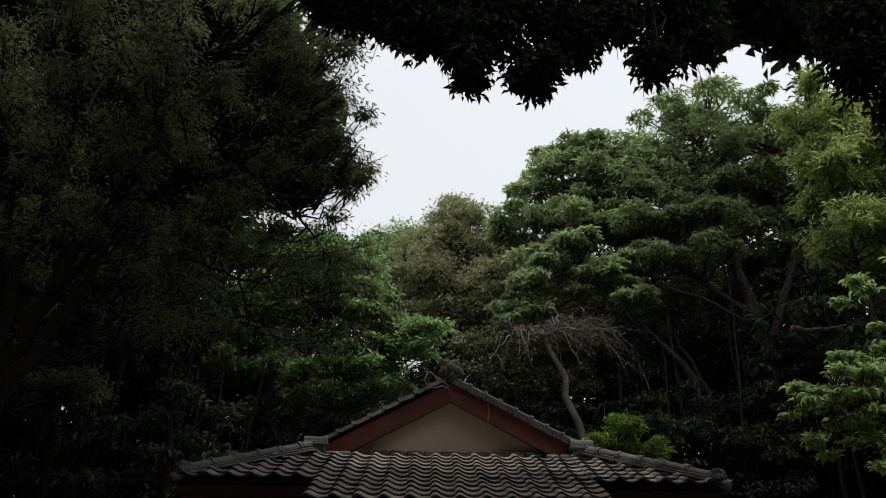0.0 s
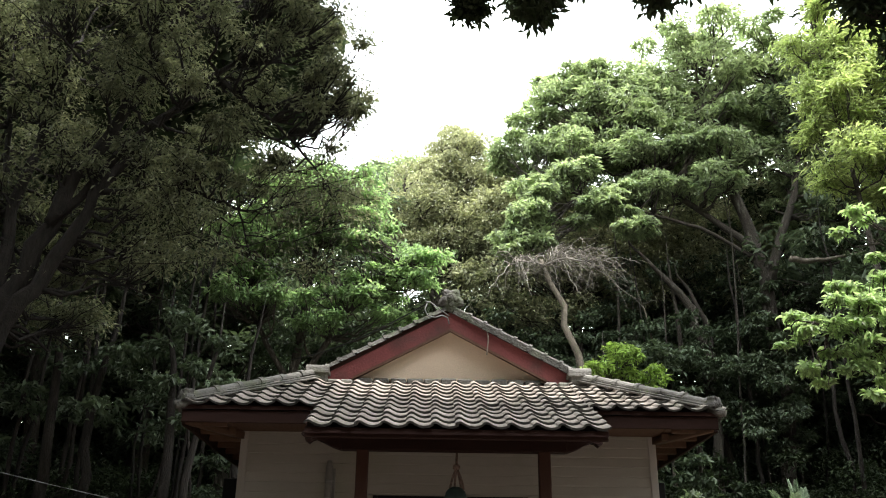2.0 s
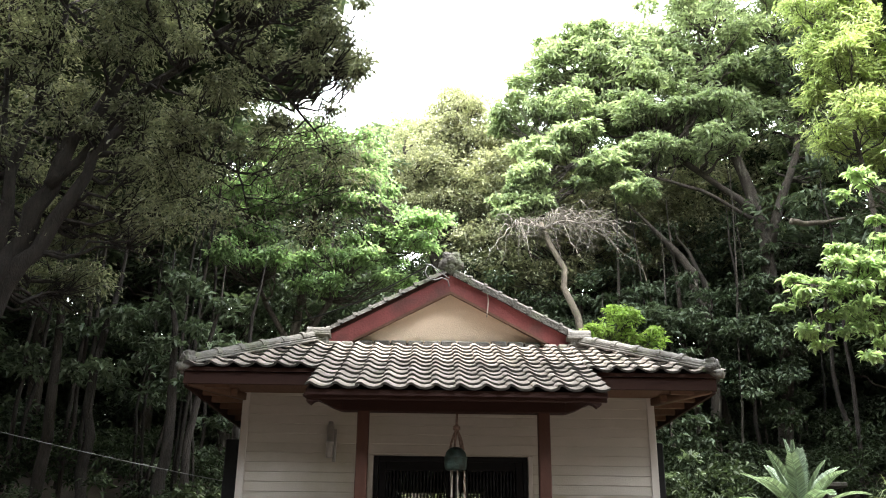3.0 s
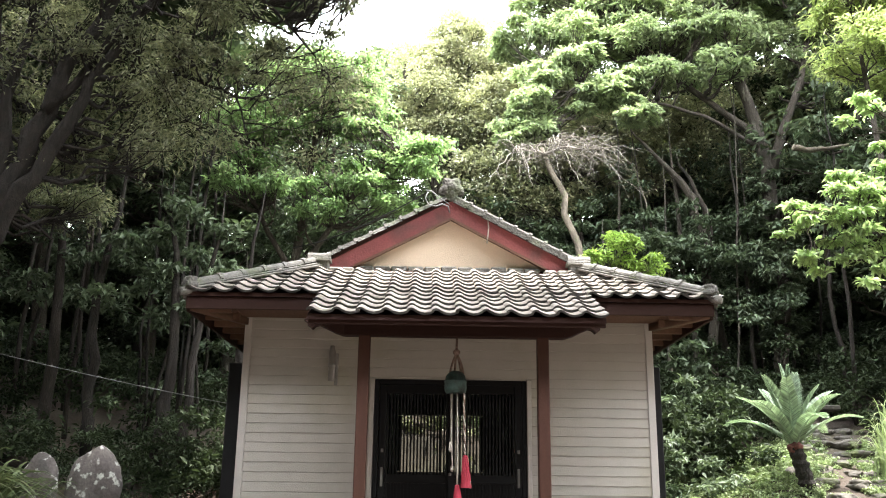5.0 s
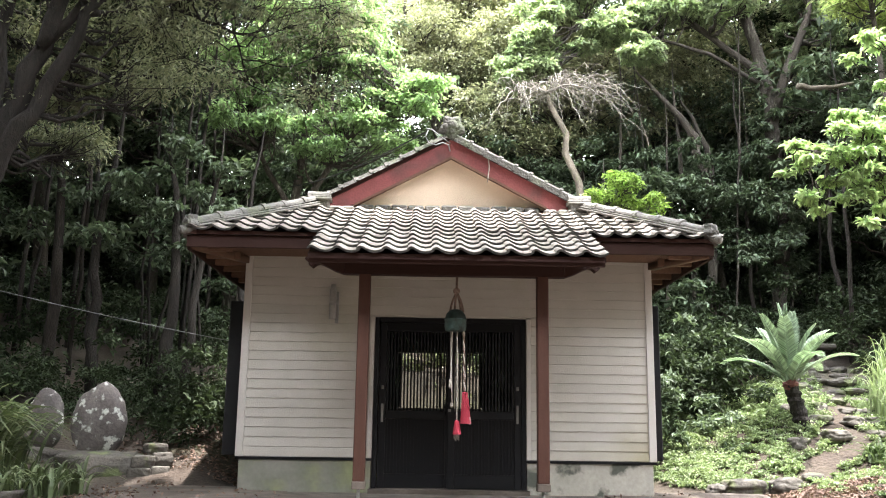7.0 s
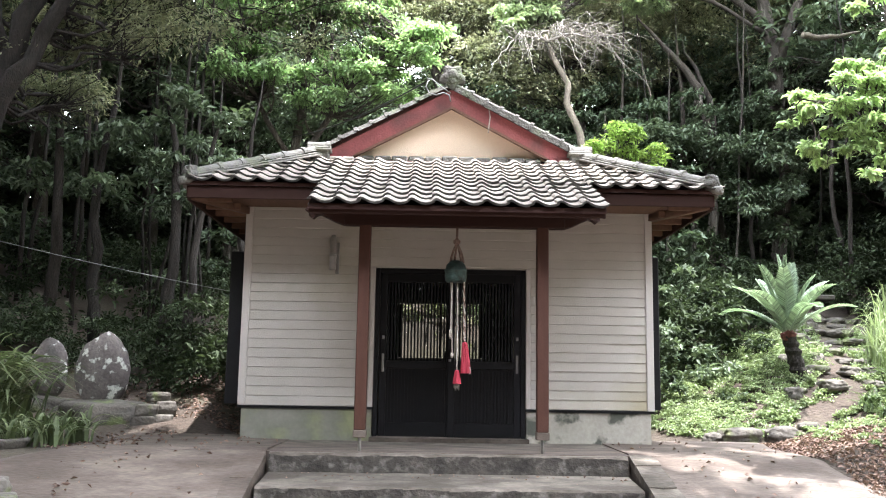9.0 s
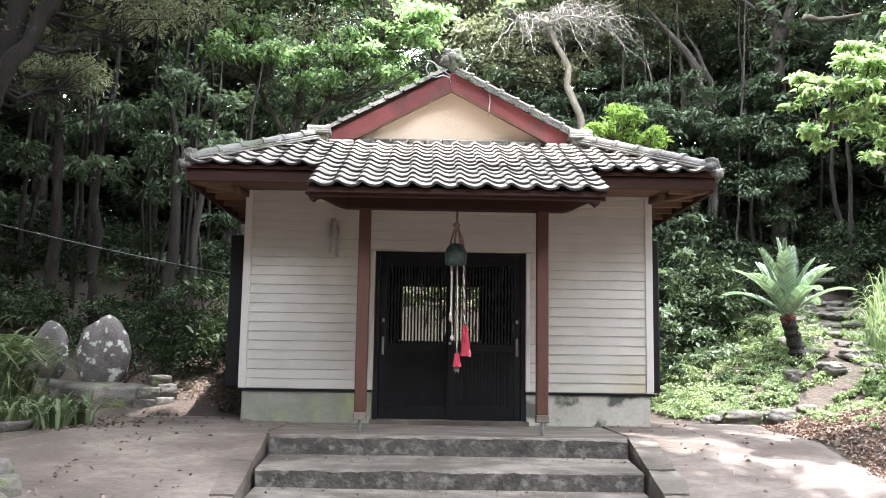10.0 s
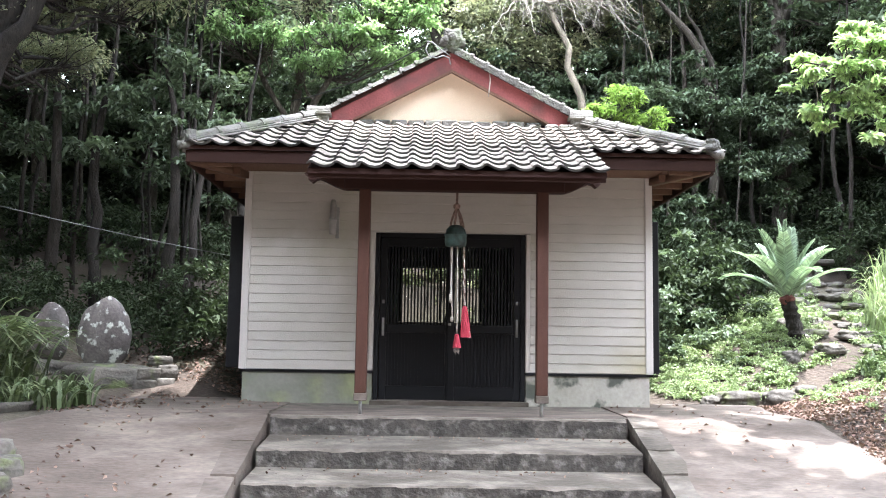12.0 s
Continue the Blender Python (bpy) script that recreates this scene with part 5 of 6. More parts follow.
# dark bark here stands in for the deep shade between the trees
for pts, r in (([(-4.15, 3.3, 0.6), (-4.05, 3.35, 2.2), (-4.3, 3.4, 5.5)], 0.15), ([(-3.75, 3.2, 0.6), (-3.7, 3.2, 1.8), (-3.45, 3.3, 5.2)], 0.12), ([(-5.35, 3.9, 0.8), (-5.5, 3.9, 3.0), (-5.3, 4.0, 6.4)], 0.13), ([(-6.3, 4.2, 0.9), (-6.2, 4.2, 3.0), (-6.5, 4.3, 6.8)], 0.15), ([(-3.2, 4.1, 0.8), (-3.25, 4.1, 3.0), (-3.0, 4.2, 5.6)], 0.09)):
    sapling_stem(pts, r, DARKBARK, "tree trunk with the shade of the wood put into its bark colour")


stems = np.random.default_rng(61)
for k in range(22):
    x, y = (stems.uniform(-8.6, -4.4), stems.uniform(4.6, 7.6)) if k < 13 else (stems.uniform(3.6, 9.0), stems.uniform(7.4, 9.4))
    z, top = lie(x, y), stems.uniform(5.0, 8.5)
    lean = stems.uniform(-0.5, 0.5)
    # stems on the left get dark bark in place of shade
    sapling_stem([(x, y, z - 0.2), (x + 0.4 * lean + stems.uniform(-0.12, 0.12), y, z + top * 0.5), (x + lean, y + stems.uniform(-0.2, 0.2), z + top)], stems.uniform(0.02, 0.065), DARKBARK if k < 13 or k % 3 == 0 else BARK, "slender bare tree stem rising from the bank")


# the wood behind and around: a few trees built, then repeated
def forest_tree(seed, height, spread, leaf, low):
    rng = np.random.default_rng(seed)
    cl = blob_clumps(rng, [((rng.uniform(-0.5, 0.5), rng.uniform(-0.5, 0.5), height * u), (spread * (1.15 - 0.6 * abs(u - 0.6)), spread, height * 0.13), 20, 0.62) for u in np.linspace(low, 0.95, 4)])
    lean = rng.uniform(-0.7, 0.7, 2)
    return tree("forest_tree", "dark green woodland tree with a slim trunk", (0, 0, 0),
                [[(0, 0, -0.4, 0.17), (lean[0] * 0.4, lean[1] * 0.4, height * 0.35, 0.13), (lean[0], lean[1], height * 0.7, 0.08), (lean[0], lean[1], height * 0.95, 0.02)],
                 [(lean[0] * 0.4, lean[1] * 0.4, height * 0.38, 0.08), (-lean[0] * 1.6, lean[1] * 2, height * 0.75, 0.03)]],
                cl, leaf, BARK, per=105, length=0.21, aspect=0.36, flat=0.5, seed=seed, limb=0.03, sides=6, group="woodland trees", twigs=1)


masters = [forest_tree(41, 9.0, 1.9, LEAF_FOREST, 0.35), forest_tree(42, 10.5, 2.1, LEAF_DARK_SHADED, 0.30), forest_tree(43, 8.0, 1.8, LEAF_FOREST, 0.28), forest_tree(44, 11.5, 2.2, LEAF_DARK_SHADED, 0.4)]
spots = []
wood = np.random.default_rng(77)
for x, y, k, s in ((-10.5, 9, 1, 1.0), (-8.2, 8.2, 0, 1.0), (-6.2, 9.2, 3, 0.95), (-4.6, 9.6, 2, 0.95), (-2.6, 10.2, 0, 0.85), (-7.3, 11.5, 1, 1.05), (-5.4, 12.2, 3, 0.9), (-3.2, 13, 0, 1.0), (-9.8, 12.5, 2, 1.2), (-12.5, 11, 3, 1.0),
                   (1.6, 12.2, 2, 0.8), (3.4, 12.5, 0, 0.95), (5.3, 11.8, 1, 0.95), (8.6, 11.2, 3, 1.0), (10.4, 9.6, 1, 1.1), (9.6, 7.2, 0, 1.1), (11.8, 12, 3, 1.1), (7.0, 13.5, 2, 1.2), (0.2, 14.5, 1, 0.8), (-1.4, 13.2, 2, 0.75),
                   (-9.4, 4.8, 0, 0.9), (-8.4, 2.6, 2, 0.85), (-11.5, 6.5, 1, 1.0), (9.0, 3.8, 2, 1.0), (10.5, 1.0, 0, 1.0), (10.2, 5.2, 3, 1.0), (-10.4, 0.8, 3, 0.9),
                   # unseen trees beside and behind the viewpoint, added to close off skylight
                   (-12, -6, 0, 1.0), (-9, -13, 1, 1.0), (-3.5, -17, 3, 0.9), (3.5, -18, 2, 1.0), (9, -14, 0, 1.0), (12, -7, 1, 1.0), (13, -1, 3, 1.0), (-14, 2, 2, 1.1), (-6.9, -4.8, 0, 0.8), (-7.6, -7.2, 2, 0.9), (-8.8, -2.8, 2, 0.9), (-6.6, -9.8, 0, 0.9), (-9.4, -0.6, 0, 0.8)):
    spots.append((x, y, k, s))
for i, (x, y, k, s) in enumerate(spots):
    m = pose(x, y, lie(x, y), 0, 0, wood.uniform(0, 360))
    if i < 4:
        x, y, k, s = spots[i]
        masters[k].matrix_basis = m
    else:
        copy_thing(masters[k], m).scale = (s, s, s)


# low shrubs and far woods, too many to count
def leaf_stuff(name, label, clumps, per, length, leaf, aspect=0.4, flat=0.7, droop=0.2, seed=1, category="foliage"):
    rng = np.random.default_rng(seed)
    ob = link(name, leaf_mesh(name, *clump_leaves(rng, clumps, per, length, aspect, flat, droop, 0.2)), leaf)
    return tagged(ob, label, category, kind="stuff")


under = []
for _ in range(1350):
    y = wood.uniform(2.0, 10)
    x = wood.uniform(-11, 11)
    if abs(x) < 2.9 and y < 6 or (2.9 < x < 4.5 and y < 3.0) or (4.4 < x < 7.2 and y < 6.2) or (-5.8 < x < -3.4 and y < 2.6):
        continue
    z = lie(x, y)
    under.append((x, y, z + wood.uniform(0.1, 1.3), wood.uniform(0.25, 0.5)))
# the bank's shade is put into the dark leaf colour of these shrubs
leaf_stuff("undergrowth", "dense shrubs on the wooded bank, shade put into their leaf colour", [c for c in under if c[0] > 4.6][::2], 95, 0.13, LEAF_DARK_SHADED, seed=31)
leaf_stuff("path_shrubs", "low green shrubs above the path, tree shade put into their leaf colour", [(x, y, lie(x, y) + wood.uniform(0.05, 0.7), wood.uniform(0.18, 0.34)) for x, y in [(wood.uniform(4.1, 7.6), wood.uniform(6.3, 8.0)) for _ in range(70)] + [(wood.uniform(3.9, 5.0), wood.uniform(3.6, 6.3)) for _ in range(36)]], 95, 0.11, LEAF_DARK_SHADED, seed=39)
leaf_stuff("undergrowth", "dense shrubs with the shade of the wood put into their leaf colour", [c for c in under if c[0] <= 0][::3] + [c for c in under if 0 < c[0] <= 4.6] + [(wood.uniform(2.9, 4.7), wood.uniform(3.0, 5.6), 1.1 + wood.uniform(-0.2, 0.9), wood.uniform(0.2, 0.4)) for _ in range(60)], 95, 0.12, LEAF_DARK_SHADED, seed=38)
mid = []
for _ in range(1000):
    x, y = wood.uniform(2.6, 10.5) * (1 if wood.random() < 0.45 else -1), wood.uniform(6.5, 11)
    if x > 0:
        y += 2.2
    elif wood.random() < 0.55:
        continue
    mid.append((x, y, lie(x, y) + 0.5 + 5.5 * wood.random() ** 1.2, wood.uniform(0.3, 0.6)))
for _ in range(150):
    x, y = wood.uniform(3.0, 7.0), wood.uniform(7.0, 9.0)
    mid.append((x, y, lie(x, y) + wood.uniform(1.6, 4.2), wood.uniform(0.22, 0.45)))
for _ in range(90):
    x, y = wood.uniform(7.6, 11.5), wood.uniform(4.0, 9.0)
    mid.append((x, y, lie(x, y) + wood.uniform(3.2, 6.0), wood.uniform(0.3, 0.55)))
for _ in range(160):
    mid.append((wood.uniform(-3, 3), wood.uniform(9, 11), wood.uniform(3.5, 7.0), wood.uniform(0.35, 0.6)))
for _ in range(60):
    z, a = wood.uniform(2.0, 7.4), wood.uniform(0, 2 * math.pi)
    mid.append((7.05 + 0.3 * math.cos(a), 8.0 + 0.3 * math.sin(a), z, wood.uniform(0.16, 0.3)))
over = np.random.default_rng(91)
mid += [(over.uniform(-8.0, -3.1), over.uniform(3.0, 5.6), over.uniform(3.3, 5.0), over.uniform(0.25, 0.45)) for _ in range(55)]
mid += [(over.uniform(3.0, 4.3), over.uniform(3.6, 5.6), over.uniform(2.6, 4.0), over.uniform(0.2, 0.36)) for _ in range(18)]
leaf_stuff("bank_shrubs", "pale sunlit shrubs on the bank behind the hall", [(over.uniform(-1.6, 1.6), over.uniform(6.1, 7.3), over.uniform(0.9, 2.9), over.uniform(0.2, 0.34)) for _ in range(70)], 110, 0.12, LEAF_OLIVE, seed=40)
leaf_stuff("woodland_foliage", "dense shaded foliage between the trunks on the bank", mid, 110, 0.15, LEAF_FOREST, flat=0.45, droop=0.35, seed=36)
wall = []
for k in range(2400):
    a = wood.uniform(-1.2, 1.2) if k % 3 else wood.uniform(0, 2 * math.pi)
    r = wood.uniform(17, 25)
    x, y = r * math.sin(a), r * math.cos(a) - 2
    hi = 13.0 if y < 0 else 12.0 if abs(x) > 4 else 10.5
    wall.append((x, y, 0.5 + (hi - 0.5) * wood.random() ** 1.3, wood.uniform(0.7, 1.3)))
for k in range(500):
    a = wood.uniform(-1.15, 1.15)
    wall.append((15 * math.sin(a) * wood.uniform(1.0, 1.2), 15 * math.cos(a), 0.8 + 5.5 * wood.random(), wood.uniform(0.6, 1.0)))
# unseen clumps behind the viewpoint, added to block low skylight on the front
for k in range(800):
    a = math.pi + wood.uniform(-1.35, 1.35)
    r = wood.uniform(12.5, 18)
    wall.append((r * math.sin(a), r * math.cos(a) - 2, 0.3 + 9.5 * wood.random() ** 1.3, wood.uniform(0.8, 1.4)))
# more unseen clumps low down, added to darken what the door glass reflects
for k in range(420):
    a = math.pi + wood.uniform(-0.9, 0.9)
    wall.append((16 * math.sin(a), 16 * math.cos(a) - 2, 0.2 + 5.5 * wood.random(), wood.uniform(0.7, 1.1)))
leaf_stuff("far_woods", "dark woods behind the shrine, with unseen woods added around to block light", wall, 95, 0.42, LEAF_DARK_SHADED, aspect=0.5, seed=32)
# leaf clumps out of sight, added above and around to shade the scene
shade_clumps = [(wood.uniform(-11, 11), wood.uniform(-17, -12), wood.uniform(7.5, 10), wood.uniform(0.8, 1.5)) for _ in range(120)]
shade_clumps += [(sg * wood.uniform(5.5, 11), wood.uniform(-8, -4), wood.uniform(6.5, 13), wood.uniform(0.7, 1.3)) for sg in (-1,) for _ in range(130)]
shade_clumps += [(wood.uniform(-11, -4.6), wood.uniform(0.5, 8.5), wood.uniform(8.6, 12.0), wood.uniform(0.6, 1.1)) for _ in range(230)]
shade_clumps += [(wood.uniform(-8, -2.8), wood.uniform(1.2, 4.6), wood.uniform(9.0, 11.0), wood.uniform(0.5, 0.9)) for _ in range(240)]
shade_clumps += [(wood.uniform(-5.5, 3.0), wood.uniform(-5.4, -2.3), wood.uniform(9.7, 11.5), wood.uniform(0.5, 0.8)) for _ in range(172)]
shade_clumps += [(wood.uniform(-5.0, -0.4), wood.uniform(-6.0, -2.0), wood.uniform(9.7, 11.5), wood.uniform(0.5, 0.8)) for _ in range(150)]
shade_clumps += [(wood.uniform(2.8, 4.7), wood.choice((wood.uniform(-4.8, -3.4), wood.uniform(-2.4, -1.2))), wood.uniform(9.7, 11.5), wood.uniform(0.5, 0.8)) for _ in range(7)]
shade_clumps += [(wood.uniform(-6.5, -3.5), wood.uniform(-8.5, -6.0), wood.uniform(8.5, 10.5), wood.uniform(0.6, 1.0)) for _ in range(18)]
shade_clumps += [(wood.uniform(-4.0, -2.4), wood.uniform(2.5, 4.6), wood.uniform(9.4, 11.5), wood.uniform(0.5, 0.8)) for _ in range(14)]
shade_clumps += [(wood.uniform(5.4, 11.0), wood.uniform(3.3, 6.6), wood.uniform(14.4, 17.0), wood.uniform(0.6, 1.0)) for _ in range(210)]
shade_clumps += [(wood.uniform(4.3, 6.5), wood.uniform(2.2, 3.6), wood.uniform(14.4, 16.5), wood.uniform(0.5, 0.8)) for _ in range(60)]
shade_clumps += [(wood.uniform(-7.5, -2.8), wood.uniform(0.2, 4.4), wood.uniform(9.2, 11.0), wood.uniform(0.5, 0.9)) for _ in range(150)]
leaf_stuff("canopy", "unseen leaf clumps added overhead to shade the scene", shade_clumps, 80, 0.42, LEAF_DARK_SHADED, aspect=0.5, seed=37)
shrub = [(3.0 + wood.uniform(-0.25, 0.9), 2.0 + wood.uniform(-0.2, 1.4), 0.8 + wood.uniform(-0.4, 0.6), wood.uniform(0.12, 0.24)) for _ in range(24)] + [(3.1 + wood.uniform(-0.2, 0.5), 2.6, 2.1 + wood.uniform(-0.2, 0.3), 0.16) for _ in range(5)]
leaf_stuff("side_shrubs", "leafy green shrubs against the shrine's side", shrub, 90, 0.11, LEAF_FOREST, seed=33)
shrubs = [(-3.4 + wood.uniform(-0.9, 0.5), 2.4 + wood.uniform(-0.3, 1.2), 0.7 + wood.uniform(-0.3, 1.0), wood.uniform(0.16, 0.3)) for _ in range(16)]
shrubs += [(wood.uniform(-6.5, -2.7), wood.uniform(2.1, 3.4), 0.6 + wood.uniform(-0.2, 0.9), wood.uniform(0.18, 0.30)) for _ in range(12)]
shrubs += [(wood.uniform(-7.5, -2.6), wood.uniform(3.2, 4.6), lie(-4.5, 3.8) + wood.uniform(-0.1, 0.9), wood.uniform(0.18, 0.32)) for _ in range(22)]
# dark leaf colour stands in for the shade behind the stones
leaf_stuff("shade_shrubs", "shrubs behind the standing stones, shade put into their leaf colour", shrubs, 90, 0.075, LEAF_DARK_SHADED, seed=34)
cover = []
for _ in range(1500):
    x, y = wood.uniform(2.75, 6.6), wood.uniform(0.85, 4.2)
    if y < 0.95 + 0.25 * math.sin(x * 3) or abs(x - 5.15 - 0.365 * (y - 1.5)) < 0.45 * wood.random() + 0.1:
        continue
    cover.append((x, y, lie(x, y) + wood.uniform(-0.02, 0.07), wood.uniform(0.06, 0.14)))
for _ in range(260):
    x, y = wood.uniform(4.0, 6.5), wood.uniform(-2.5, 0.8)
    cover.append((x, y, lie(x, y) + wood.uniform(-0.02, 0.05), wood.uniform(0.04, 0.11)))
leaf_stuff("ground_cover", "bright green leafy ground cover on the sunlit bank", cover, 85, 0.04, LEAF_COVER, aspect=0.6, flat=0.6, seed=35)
# these shrubs too carry their shade in the leaf colour
leaf_stuff("bank_undergrowth", "low shrubs at the edge of the wood, shade put into their leaf colour", [(x, y, lie(x, y) + wood.uniform(0.0, 0.6), wood.uniform(0.16, 0.3)) for x, y in [(wood.uniform(4.4, 5.5), wood.uniform(4.0, 6.2)) for _ in range(40)] + [(wood.uniform(6.9, 8.8), wood.uniform(4.4, 6.6)) for _ in range(46)] + [(wood.uniform(-4.0, -2.6), wood.uniform(1.9, 3.4)) for _ in range(24)] + [(wood.uniform(-7.0, -2.7), wood.uniform(2.7, 4.4)) for _ in range(90)]], 95, 0.085, LEAF_DARK_SHADED, seed=41)


def tread(x, y):
    """Height of the stair's treads."""
    for front, back, z, fall in ((-2.09, -1.45, -0.185, 0.055), (-2.70, -2.09, -0.40, 0.04), (-3.31, -2.70, -0.60, 0.03)):
        if front <= y <= back:
            return z - fall * (back - y) / (back - front)
    return -0.9


def scatter(name, label, n, region, leaf, length, seed, lift=0.012, height=None):
    rng = np.random.default_rng(seed)
    pts = []
    while len(pts) < n:
        p = region(rng)
        if p:
            pts.append((p[0], p[1], height(*p) + 0.008) if height else (p[0], p[1], lie(*p) + lift + (0.04 if abs(p[0]) < 3.3 and p[1] < 0.5 else 0) + rng.uniform(0, 0.02)))
    c = np.array(pts)
    along = rng.normal(size=c.shape) * (1, 1, 0.3)
    up_ = rng.normal(size=c.shape) * 0.6 + (0, 0, 1)
    L = length * rng.uniform(0.5, 1.3, len(c))
    return tagged(link(name, leaf_mesh(name, c, along, up_, L, L * 0.5), leaf), label, "leaves", kind="stuff")


scatter("leaf_litter", "drift of dry reddish-brown leaves along the bank", 6500, lambda r: (lambda x, y: (x, y) if x > 3.5 + 0.12 * math.sin(3 * y) else None)(3.5 + abs(r.normal()) * 0.8, r.uniform(-3.4, 0.6)), LEAF_DRY, 0.052, 51, 0.02)
scatter("fallen_leaves", "few dry leaves scattered over the concrete", 230, lambda r: (lambda x, y: (x, y) if abs(x) > STAIR + 0.05 else None)(r.uniform(-3.2, 3.3), r.uniform(-4, 0.4)), LEAF_DRY, 0.05, 52)
scatter("step_litter", "bits of dry leaf lying on the step treads", 160, lambda r: (lambda x, k: (x, -1.52 - 0.61 * k - abs(r.normal()) * 0.14))(r.uniform(-1.6, 1.6), r.integers(0, 3)), LEAF_DRY, 0.035, 54, 0.0, tread)
scatter("edge_litter", "brown leaf bits and twigs along the concrete edge", 420, lambda r: (-3.45 - 0.25 * r.normal(), r.uniform(-3.2, 0.9)), LEAF_DRY, 0.05, 55, 0.01)
scatter("shade_litter", "brown leaf litter under the trees beside the stones", 1300, lambda r: (lambda x, y: (x, y))(-2.5 - abs(r.normal()) * 1.1, r.uniform(1.15, 3.0)), LEAF_DRY, 0.06, 53)


# ---- stones ----
def rock(name, place, size, mat, label, category="stone", seed=1, turn=0.0, egg=0.0, group="", rough=0.22, parent=None, flatten=0.0):
    bm = bmesh.new()
    bmesh.ops.create_icosphere(bm, subdivisions=4, radius=1.0)
    for v in bm.verts:
        p = v.co.copy()
        k = 1 + rough * noise.noise(p * 1.1 + Vector((seed * 7.3, 0, 0))) + rough * 0.4 * noise.noise(p * 3.2 + Vector((seed * 3.1, 2, 0))) + 0.03 * noise.noise(p * 9)
        if flatten:
            m = max(abs(p.x), abs(p.y), abs(p.z))
            k *= (1 - flatten) + flatten / m
        p *= k
        p.x *= 1 - egg * p.z
        v.co = Vector((p.x * size[0] / 2, p.y * size[1] / 2, p.z * size[2] / 2))
    bm.transform(Matrix.Rotation(radians(turn), 4, "Z"))
    ob = part(name, bm, mat, parent, "", True)
    ob.location = place
    if parent is None:
        tagged(ob, label, category, group)
    return ob


rock("standing_stone", (-4.36, 1.6, 0.74), (0.66, 0.34, 0.92), STONE, "egg-shaped standing stone with white lichen on a base", "stone", 3, 8, 0.16, "standing stones", 0.12)
rock("standing_stone", (-5.18, 1.9, 0.72), (0.52, 0.30, 0.82), STONE, "grey rounded standing stone behind strap-leaved plants", "stone", 5, -12, 0.05, "standing stones", 0.12)
rock("base_stone", (-4.25, 1.45, 0.14), (1.15, 0.62, 0.42), ROCK, "flat mossy base stone under the standing stone", "stone", 8, 0, 0, "", 0.2, None, 0.5)
rock("base_stone", (-5.15, 1.75, 0.20), (0.9, 0.6, 0.34), ROCK, "mossy base stone half hidden by leaves", "stone", 9, 20, 0, "", 0.2, None, 0.4)
for k, (x, y, z, s) in enumerate(((-3.66, 1.2, 0.08, (0.30, 0.28, 0.20)), (-3.64, 1.22, 0.24, (0.28, 0.28, 0.15)), (-3.44, 1.25, 0.09, (0.22, 0.26, 0.22)), (-3.46, 1.32, 0.27, (0.24, 0.28, 0.17)), (-3.56, 1.36, 0.40, (0.26, 0.26, 0.12)))):
    rock("stacked_stone", (x, y, z), s, ROCK, "dark squared stone in a small loose stack", "stone", 20 + k, 8 * k, 0, "stacked stones", 0.14, None, 0.75)
for k, (x, y, z, s) in enumerate(((3.52, 0.8, 0.06, (0.5, 0.28, 0.20)), (4.0, 0.78, 0.08, (0.42, 0.3, 0.22)), (3.2, 0.85, 0.03, (0.3, 0.2, 0.14)), (4.35, 0.9, 0.15, (0.3, 0.25, 0.18)))):
    rock("edging_stone", (x, y, z), s, ROCK, "grey rough stone edging the planted bank", "stone", 30 + k, 25 * k, 0, "edging stones", 0.3, None, 0.4)


def stone_stair():
    top = thing("stone_steps", (5.6, 3.2, 0.8), "rough natural stone steps climbing the bank", "steps")
    r = np.random.default_rng(61)
    for j in range(8):
        y = 1.5 + 0.52 * j
        xc = 5.15 + 0.19 * j
        for i in range(5):
            x = xc - 0.62 + 0.30 * i + r.uniform(-0.1, 0.1)
            ob = rock("step_stone", (x, y + r.uniform(-0.16, 0.16), lie(x, y) + r.uniform(-0.03, 0.04)), (r.uniform(0.16, 0.36), r.uniform(0.2, 0.36), r.uniform(0.10, 0.18)), ROCK, "", "stone", 70 + 5 * j + i, r.uniform(-40, 40), 0, "", 0.32, top, 0.4)
            ob.matrix_parent_inverse = Matrix.Translation((-5.6, -3.2, -0.8))


stone_stair()
small = thing("stone_marker", (6.6, 5.6, 1.4), "small dark stone marker at the top of the steps", "stone marker")
for name, lo, hi in (("plinth", (6.35, 5.5, 1.35), (6.95, 5.9, 1.55)), ("pillar", (6.58, 5.6, 1.552), (6.70, 5.72, 2.15)), ("cap", (6.38, 5.5, 2.152), (6.9, 5.85, 2.24))):
    box(name, lo, hi, ROCK, small, "", 0.02).matrix_parent_inverse = Matrix.Translation((-6.6, -5.6, -1.4))

basin = turned("stone_basin", [(-0.20, 0.16), (-0.16, 0.22), (-0.03, 0.30), (0.02, 0.33), (0.05, 0.325), (0.05, 0.28), (0.0, 0.25), (-0.05, 0.1)], ROCK, None, "", (0, 0, 0), 28)
basin.location = (-4.42, -1.0, 0.0)
tagged(basin, "pale round stone basin beside strap-leaved plants", "basin")
for k, (x, y, z, s) in enumerate(((-3.85, -2.5, -0.27, (0.55, 0.34, 0.24)), (-3.55, -2.75, -0.35, (0.36, 0.3, 0.2)), (-3.6, -3.15, -0.44, (0.62, 0.34, 0.24)))):
    rock("kerb_stone", (x, y, z), s, ROCK, "rough grey kerb stone edging the path", "stone", 90 + k, 30, 0, "kerb stones", 0.18, None, 0.65)


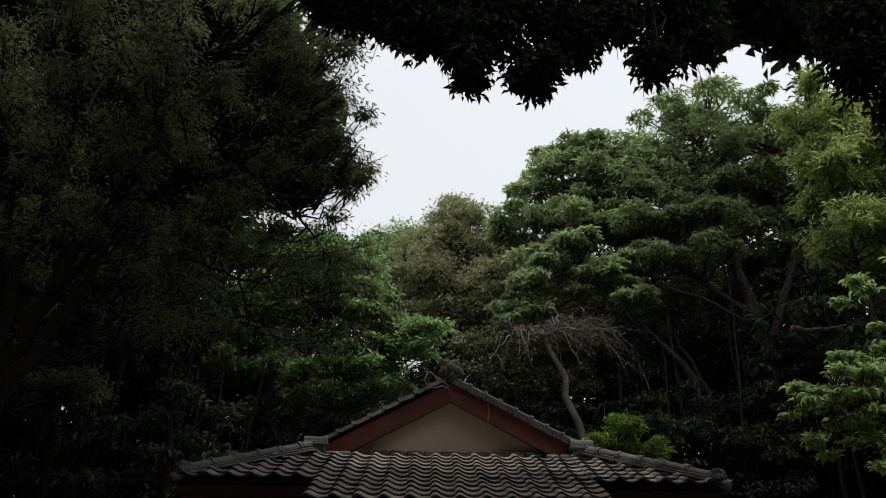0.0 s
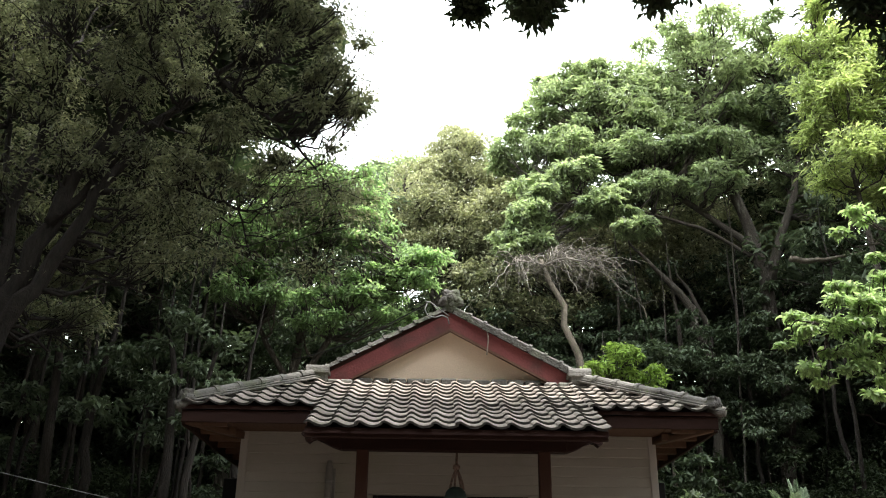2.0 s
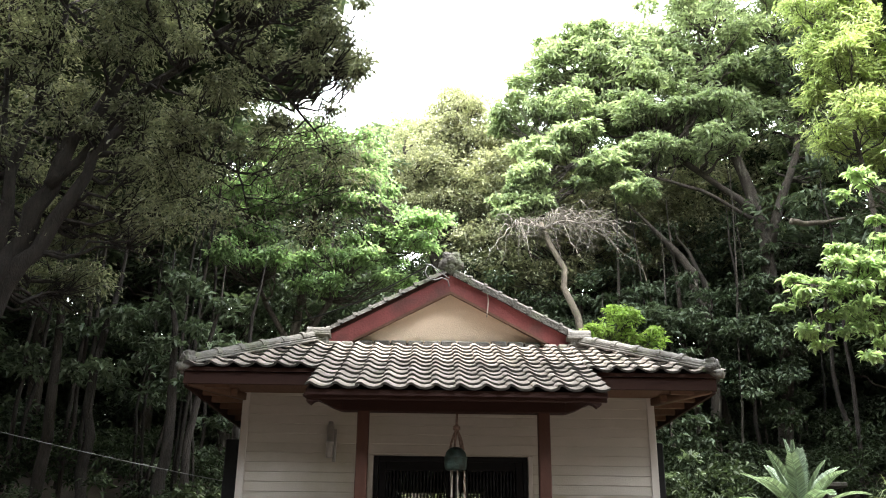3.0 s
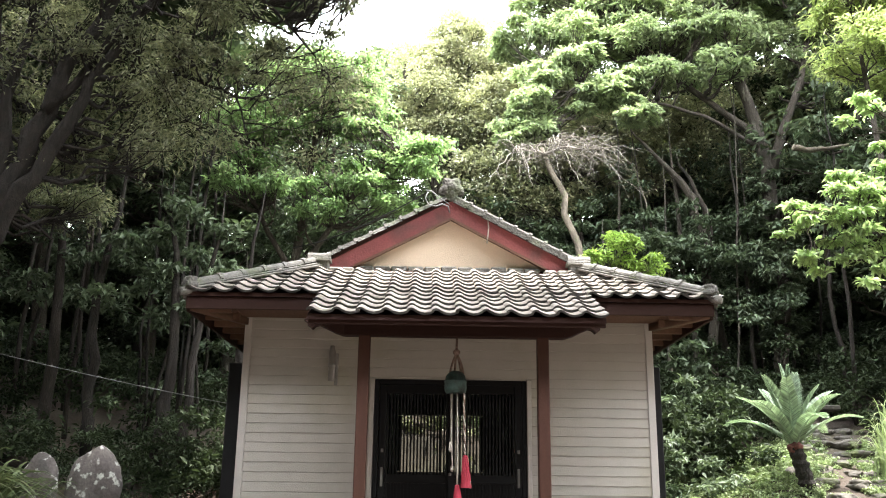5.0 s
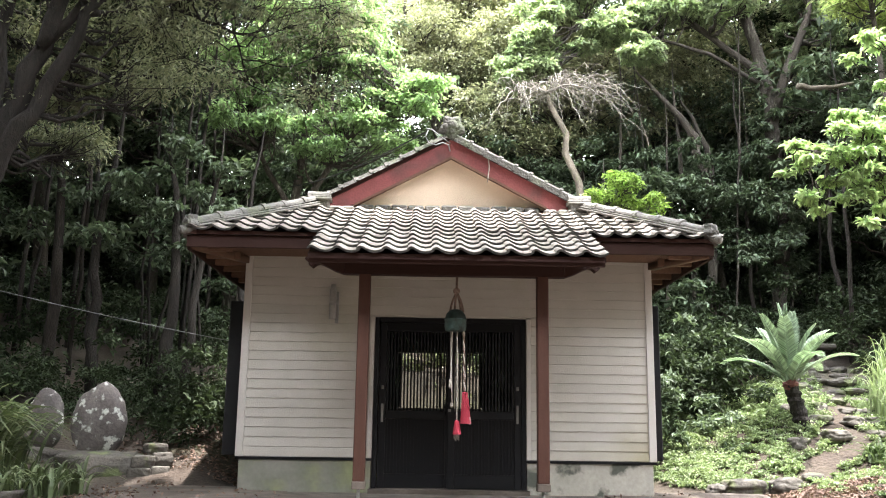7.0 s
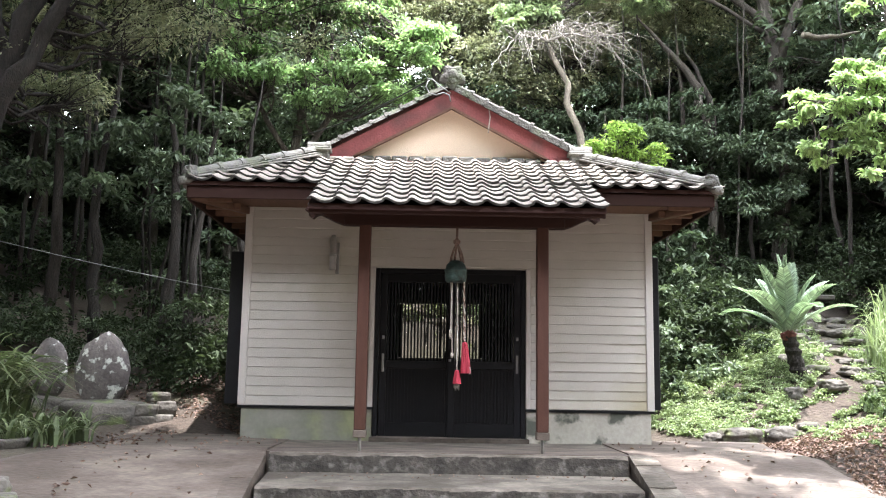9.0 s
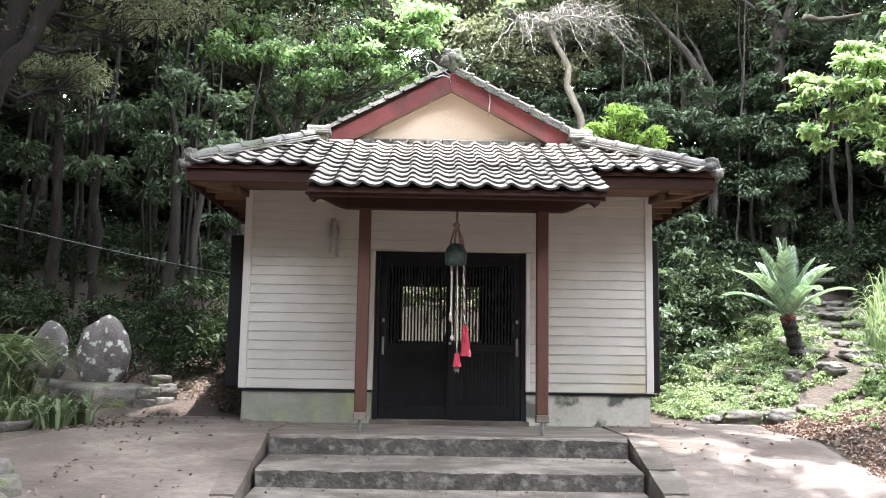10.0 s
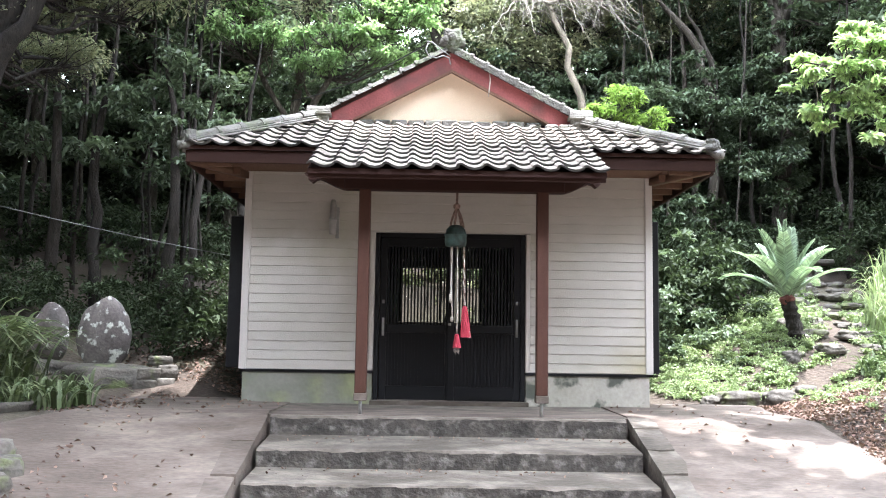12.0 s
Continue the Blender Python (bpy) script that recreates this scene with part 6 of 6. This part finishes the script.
# ---- plants ----
def strap_mesh(name, n, seed, height, spread, width):
    """A tussock of arching strap leaves."""
    rng = np.random.default_rng(seed)
    vs, fs = [], []
    for _ in range(n):
        a, h = rng.uniform(0, 2 * math.pi), height * rng.uniform(0.55, 1.1)
        d = Vector((math.cos(a), math.sin(a), 0))
        s = Vector((-d.y, d.x, 0))
        root = Vector(rng.normal(size=3) * (spread * 0.22, spread * 0.22, 0))
        out, first, w = spread * rng.uniform(0.3, 1.1), len(vs), width * rng.uniform(0.7, 1.2)
        for i in range(7):
            u = i / 6
            p = root + d * out * u ** 1.6 + Vector((0, 0, h * (u * 1.55 - 0.85 * u * u * (0.8 + out / spread * 0.6))))
            ww = w * (1 - u ** 2.2) * (0.6 + 0.4 * min(1, u * 4)) + 0.0008
            vs += [p + s * ww / 2 + Vector((0, 0, ww * 0.2)), p, p - s * ww / 2 + Vector((0, 0, ww * 0.2))]
            if i:
                o = first + 3 * i
                fs += [(o - 3, o - 2, o + 1, o), (o - 2, o - 1, o + 2, o + 1)]
    me = bpy.data.meshes.new(name)
    me.from_pydata([tuple(v) for v in vs], [], fs)
    return me


tuft = [strap_mesh("strap_plant", 40, 81, 0.66, 0.56, 0.056), strap_mesh("strap_plant", 40, 82, 0.92, 0.6, 0.058), strap_mesh("tall_grass", 60, 83, 1.35, 0.5, 0.022)]
for x, y, k, s in ((-3.95, -0.85, 0, 0.75), (-4.25, -0.5, 0, 0.75), (-4.55, -0.3, 0, 0.7), (-4.3, -0.95, 0, 0.7), (-4.85, -0.7, 1, 0.85), (-5.1, 0.4, 1, 1.3), (-5.4, 0.2, 1, 1.6), (-4.7, -0.95, 0, 0.8), (-5.3, -0.4, 1, 1.5), (-3.85, -0.45, 0, 0.8), (-5.35, 1.0, 1, 1.4), (-5.15, -0.5, 1, 1.6), (-5.05, -0.1, 1, 1.45)):
    ob = link("strap_plant", tuft[k], LEAF_GRASS)
    ob.matrix_basis = pose(x, y, lie(x, y), 0, 0, x * 97 + y * 31) @ Matrix.Diagonal((s, s, s, 1))
    tagged(ob, "clump of arching strap-leaved plants with yellowing blades", "plant", "strap-leaved plants")
for x, y, k, s in ((5.95, 2.2, 2, 1.0), (6.2, 2.5, 2, 1.15), (5.85, 1.7, 2, 0.9), (6.4, 2.0, 2, 1.1), (6.0, 1.2, 2, 0.8), (5.6, 1.0, 1, 0.8), (5.4, 0.4, 1, 0.7), (5.7, 0.5, 2, 0.7), (5.2, -0.3, 1, 0.6), (6.6, 3.0, 2, 1.2), (5.0, 0.2, 0, 0.5), (5.05, 0.7, 0, 0.6)):
    ob = link("tall_grass", tuft[k], LEAF_COVER)
    ob.matrix_basis = pose(x, y, lie(x, y), 0, 0, x * 57 + y * 41) @ Matrix.Diagonal((s, s, s, 1))
    tagged(ob, "tall sunlit grass clump on the bank", "grass", "grass clumps")


def cycad():
    rng = np.random.default_rng(91)
    base = Vector((4.71, 1.85, lie(4.71, 1.85) - 0.05))
    top = thing("cycad", base, "sago palm with stiff feathered fronds on the bank", "palm")
    rings = []
    n, k = 13, 14
    for j in range(n):
        u = j / (n - 1)
        c = Vector((-0.15 * u, 0, 0.60 * u))
        r = (0.100 + 0.014 * math.sin(j * 2.6)) * (1 - 0.1 * u)
        rings.append([c + Vector((math.cos(2 * math.pi * i / k), math.sin(2 * math.pi * i / k), 0)) * r * (1 + 0.10 * ((i + j) % 2)) for i in range(k)])
    wedge("trunk", rings, DARKBARK, top, "dark scaly trunk")
    head = Vector((-0.155, 0, 0.61))
    rock("seed_head", head + Vector((0, 0, -0.01)), (0.21, 0.21, 0.14), material("seed_red", (0.12, 0.038, 0.03), 0.7, scale=30, grain=40, bump=0.5, vary=0.2), "", "", 4, 0, 0, "", 0.35, top)
    for f in range(17):
        a = 2 * math.pi * (f * 0.381966 + 0.02 * rng.random())
        lift = 1.5 - 0.92 * (f / 16) + rng.uniform(-0.1, 0.1)
        L = rng.uniform(0.84, 1.1)
        d = Vector((math.cos(a), math.sin(a), 0))
        s = Vector((-d.y, d.x, 0))
        pts = []
        for i in range(15):
            u = i / 14
            w = lift - (0.05 + 1.05 * (f / 16)) * u ** 2.2
            pts.append((pts[-1] + (d * math.cos(w) + Vector((0, 0, math.sin(w)))) * L / 14) if pts else head.copy())
        t = Tubes()
        t.add(pts, [0.011 * (1 - 0.8 * i / 14) + 0.001 for i in range(15)], 4)
        c, al, upv, ln = [], [], [], []
        for q in range(60):
            u = 0.10 + 0.90 * q / 59
            i = min(13, int(u * 14))
            p = pts[i].lerp(pts[i + 1], u * 14 - i)
            tan = (pts[i + 1] - pts[i]).normalized()
            nm = s.cross(tan)
            nm = nm if nm.z > 0 else -nm
            l = 0.165 * math.sin(math.pi * min(1, 0.10 + 0.83 * u)) ** 0.7
            for sg in (-1, 1):
                w = (s * sg * 0.8 + tan * 0.6 + nm * 0.3).normalized()
                c.append(p + w * l / 2)
                al.append(w)
                upv.append(nm)
                ln.append(l)
        fr = link("frond", leaf_mesh("frond", np.array(c), np.array(al), np.array(upv), np.array(ln), 0.020, 0.1), LEAF_CYCAD, top)
        t.made("midrib", LEAF_CYCAD, fr)


cycad()

# ---- roof tiles ----
lay(PORCH_Y, 12, -7, 7, lambda x, y: -1.42 < x + TW / 2 - 0.03 < 1.44 and y < GABLE_Y - 0.3)
lay(EAVE_Y, 7, -13, 13, lambda x, y: abs(x + TW / 2) < half_width(y) + 0.02 and not -1.42 < x + TW / 2 - 0.03 < 1.44)
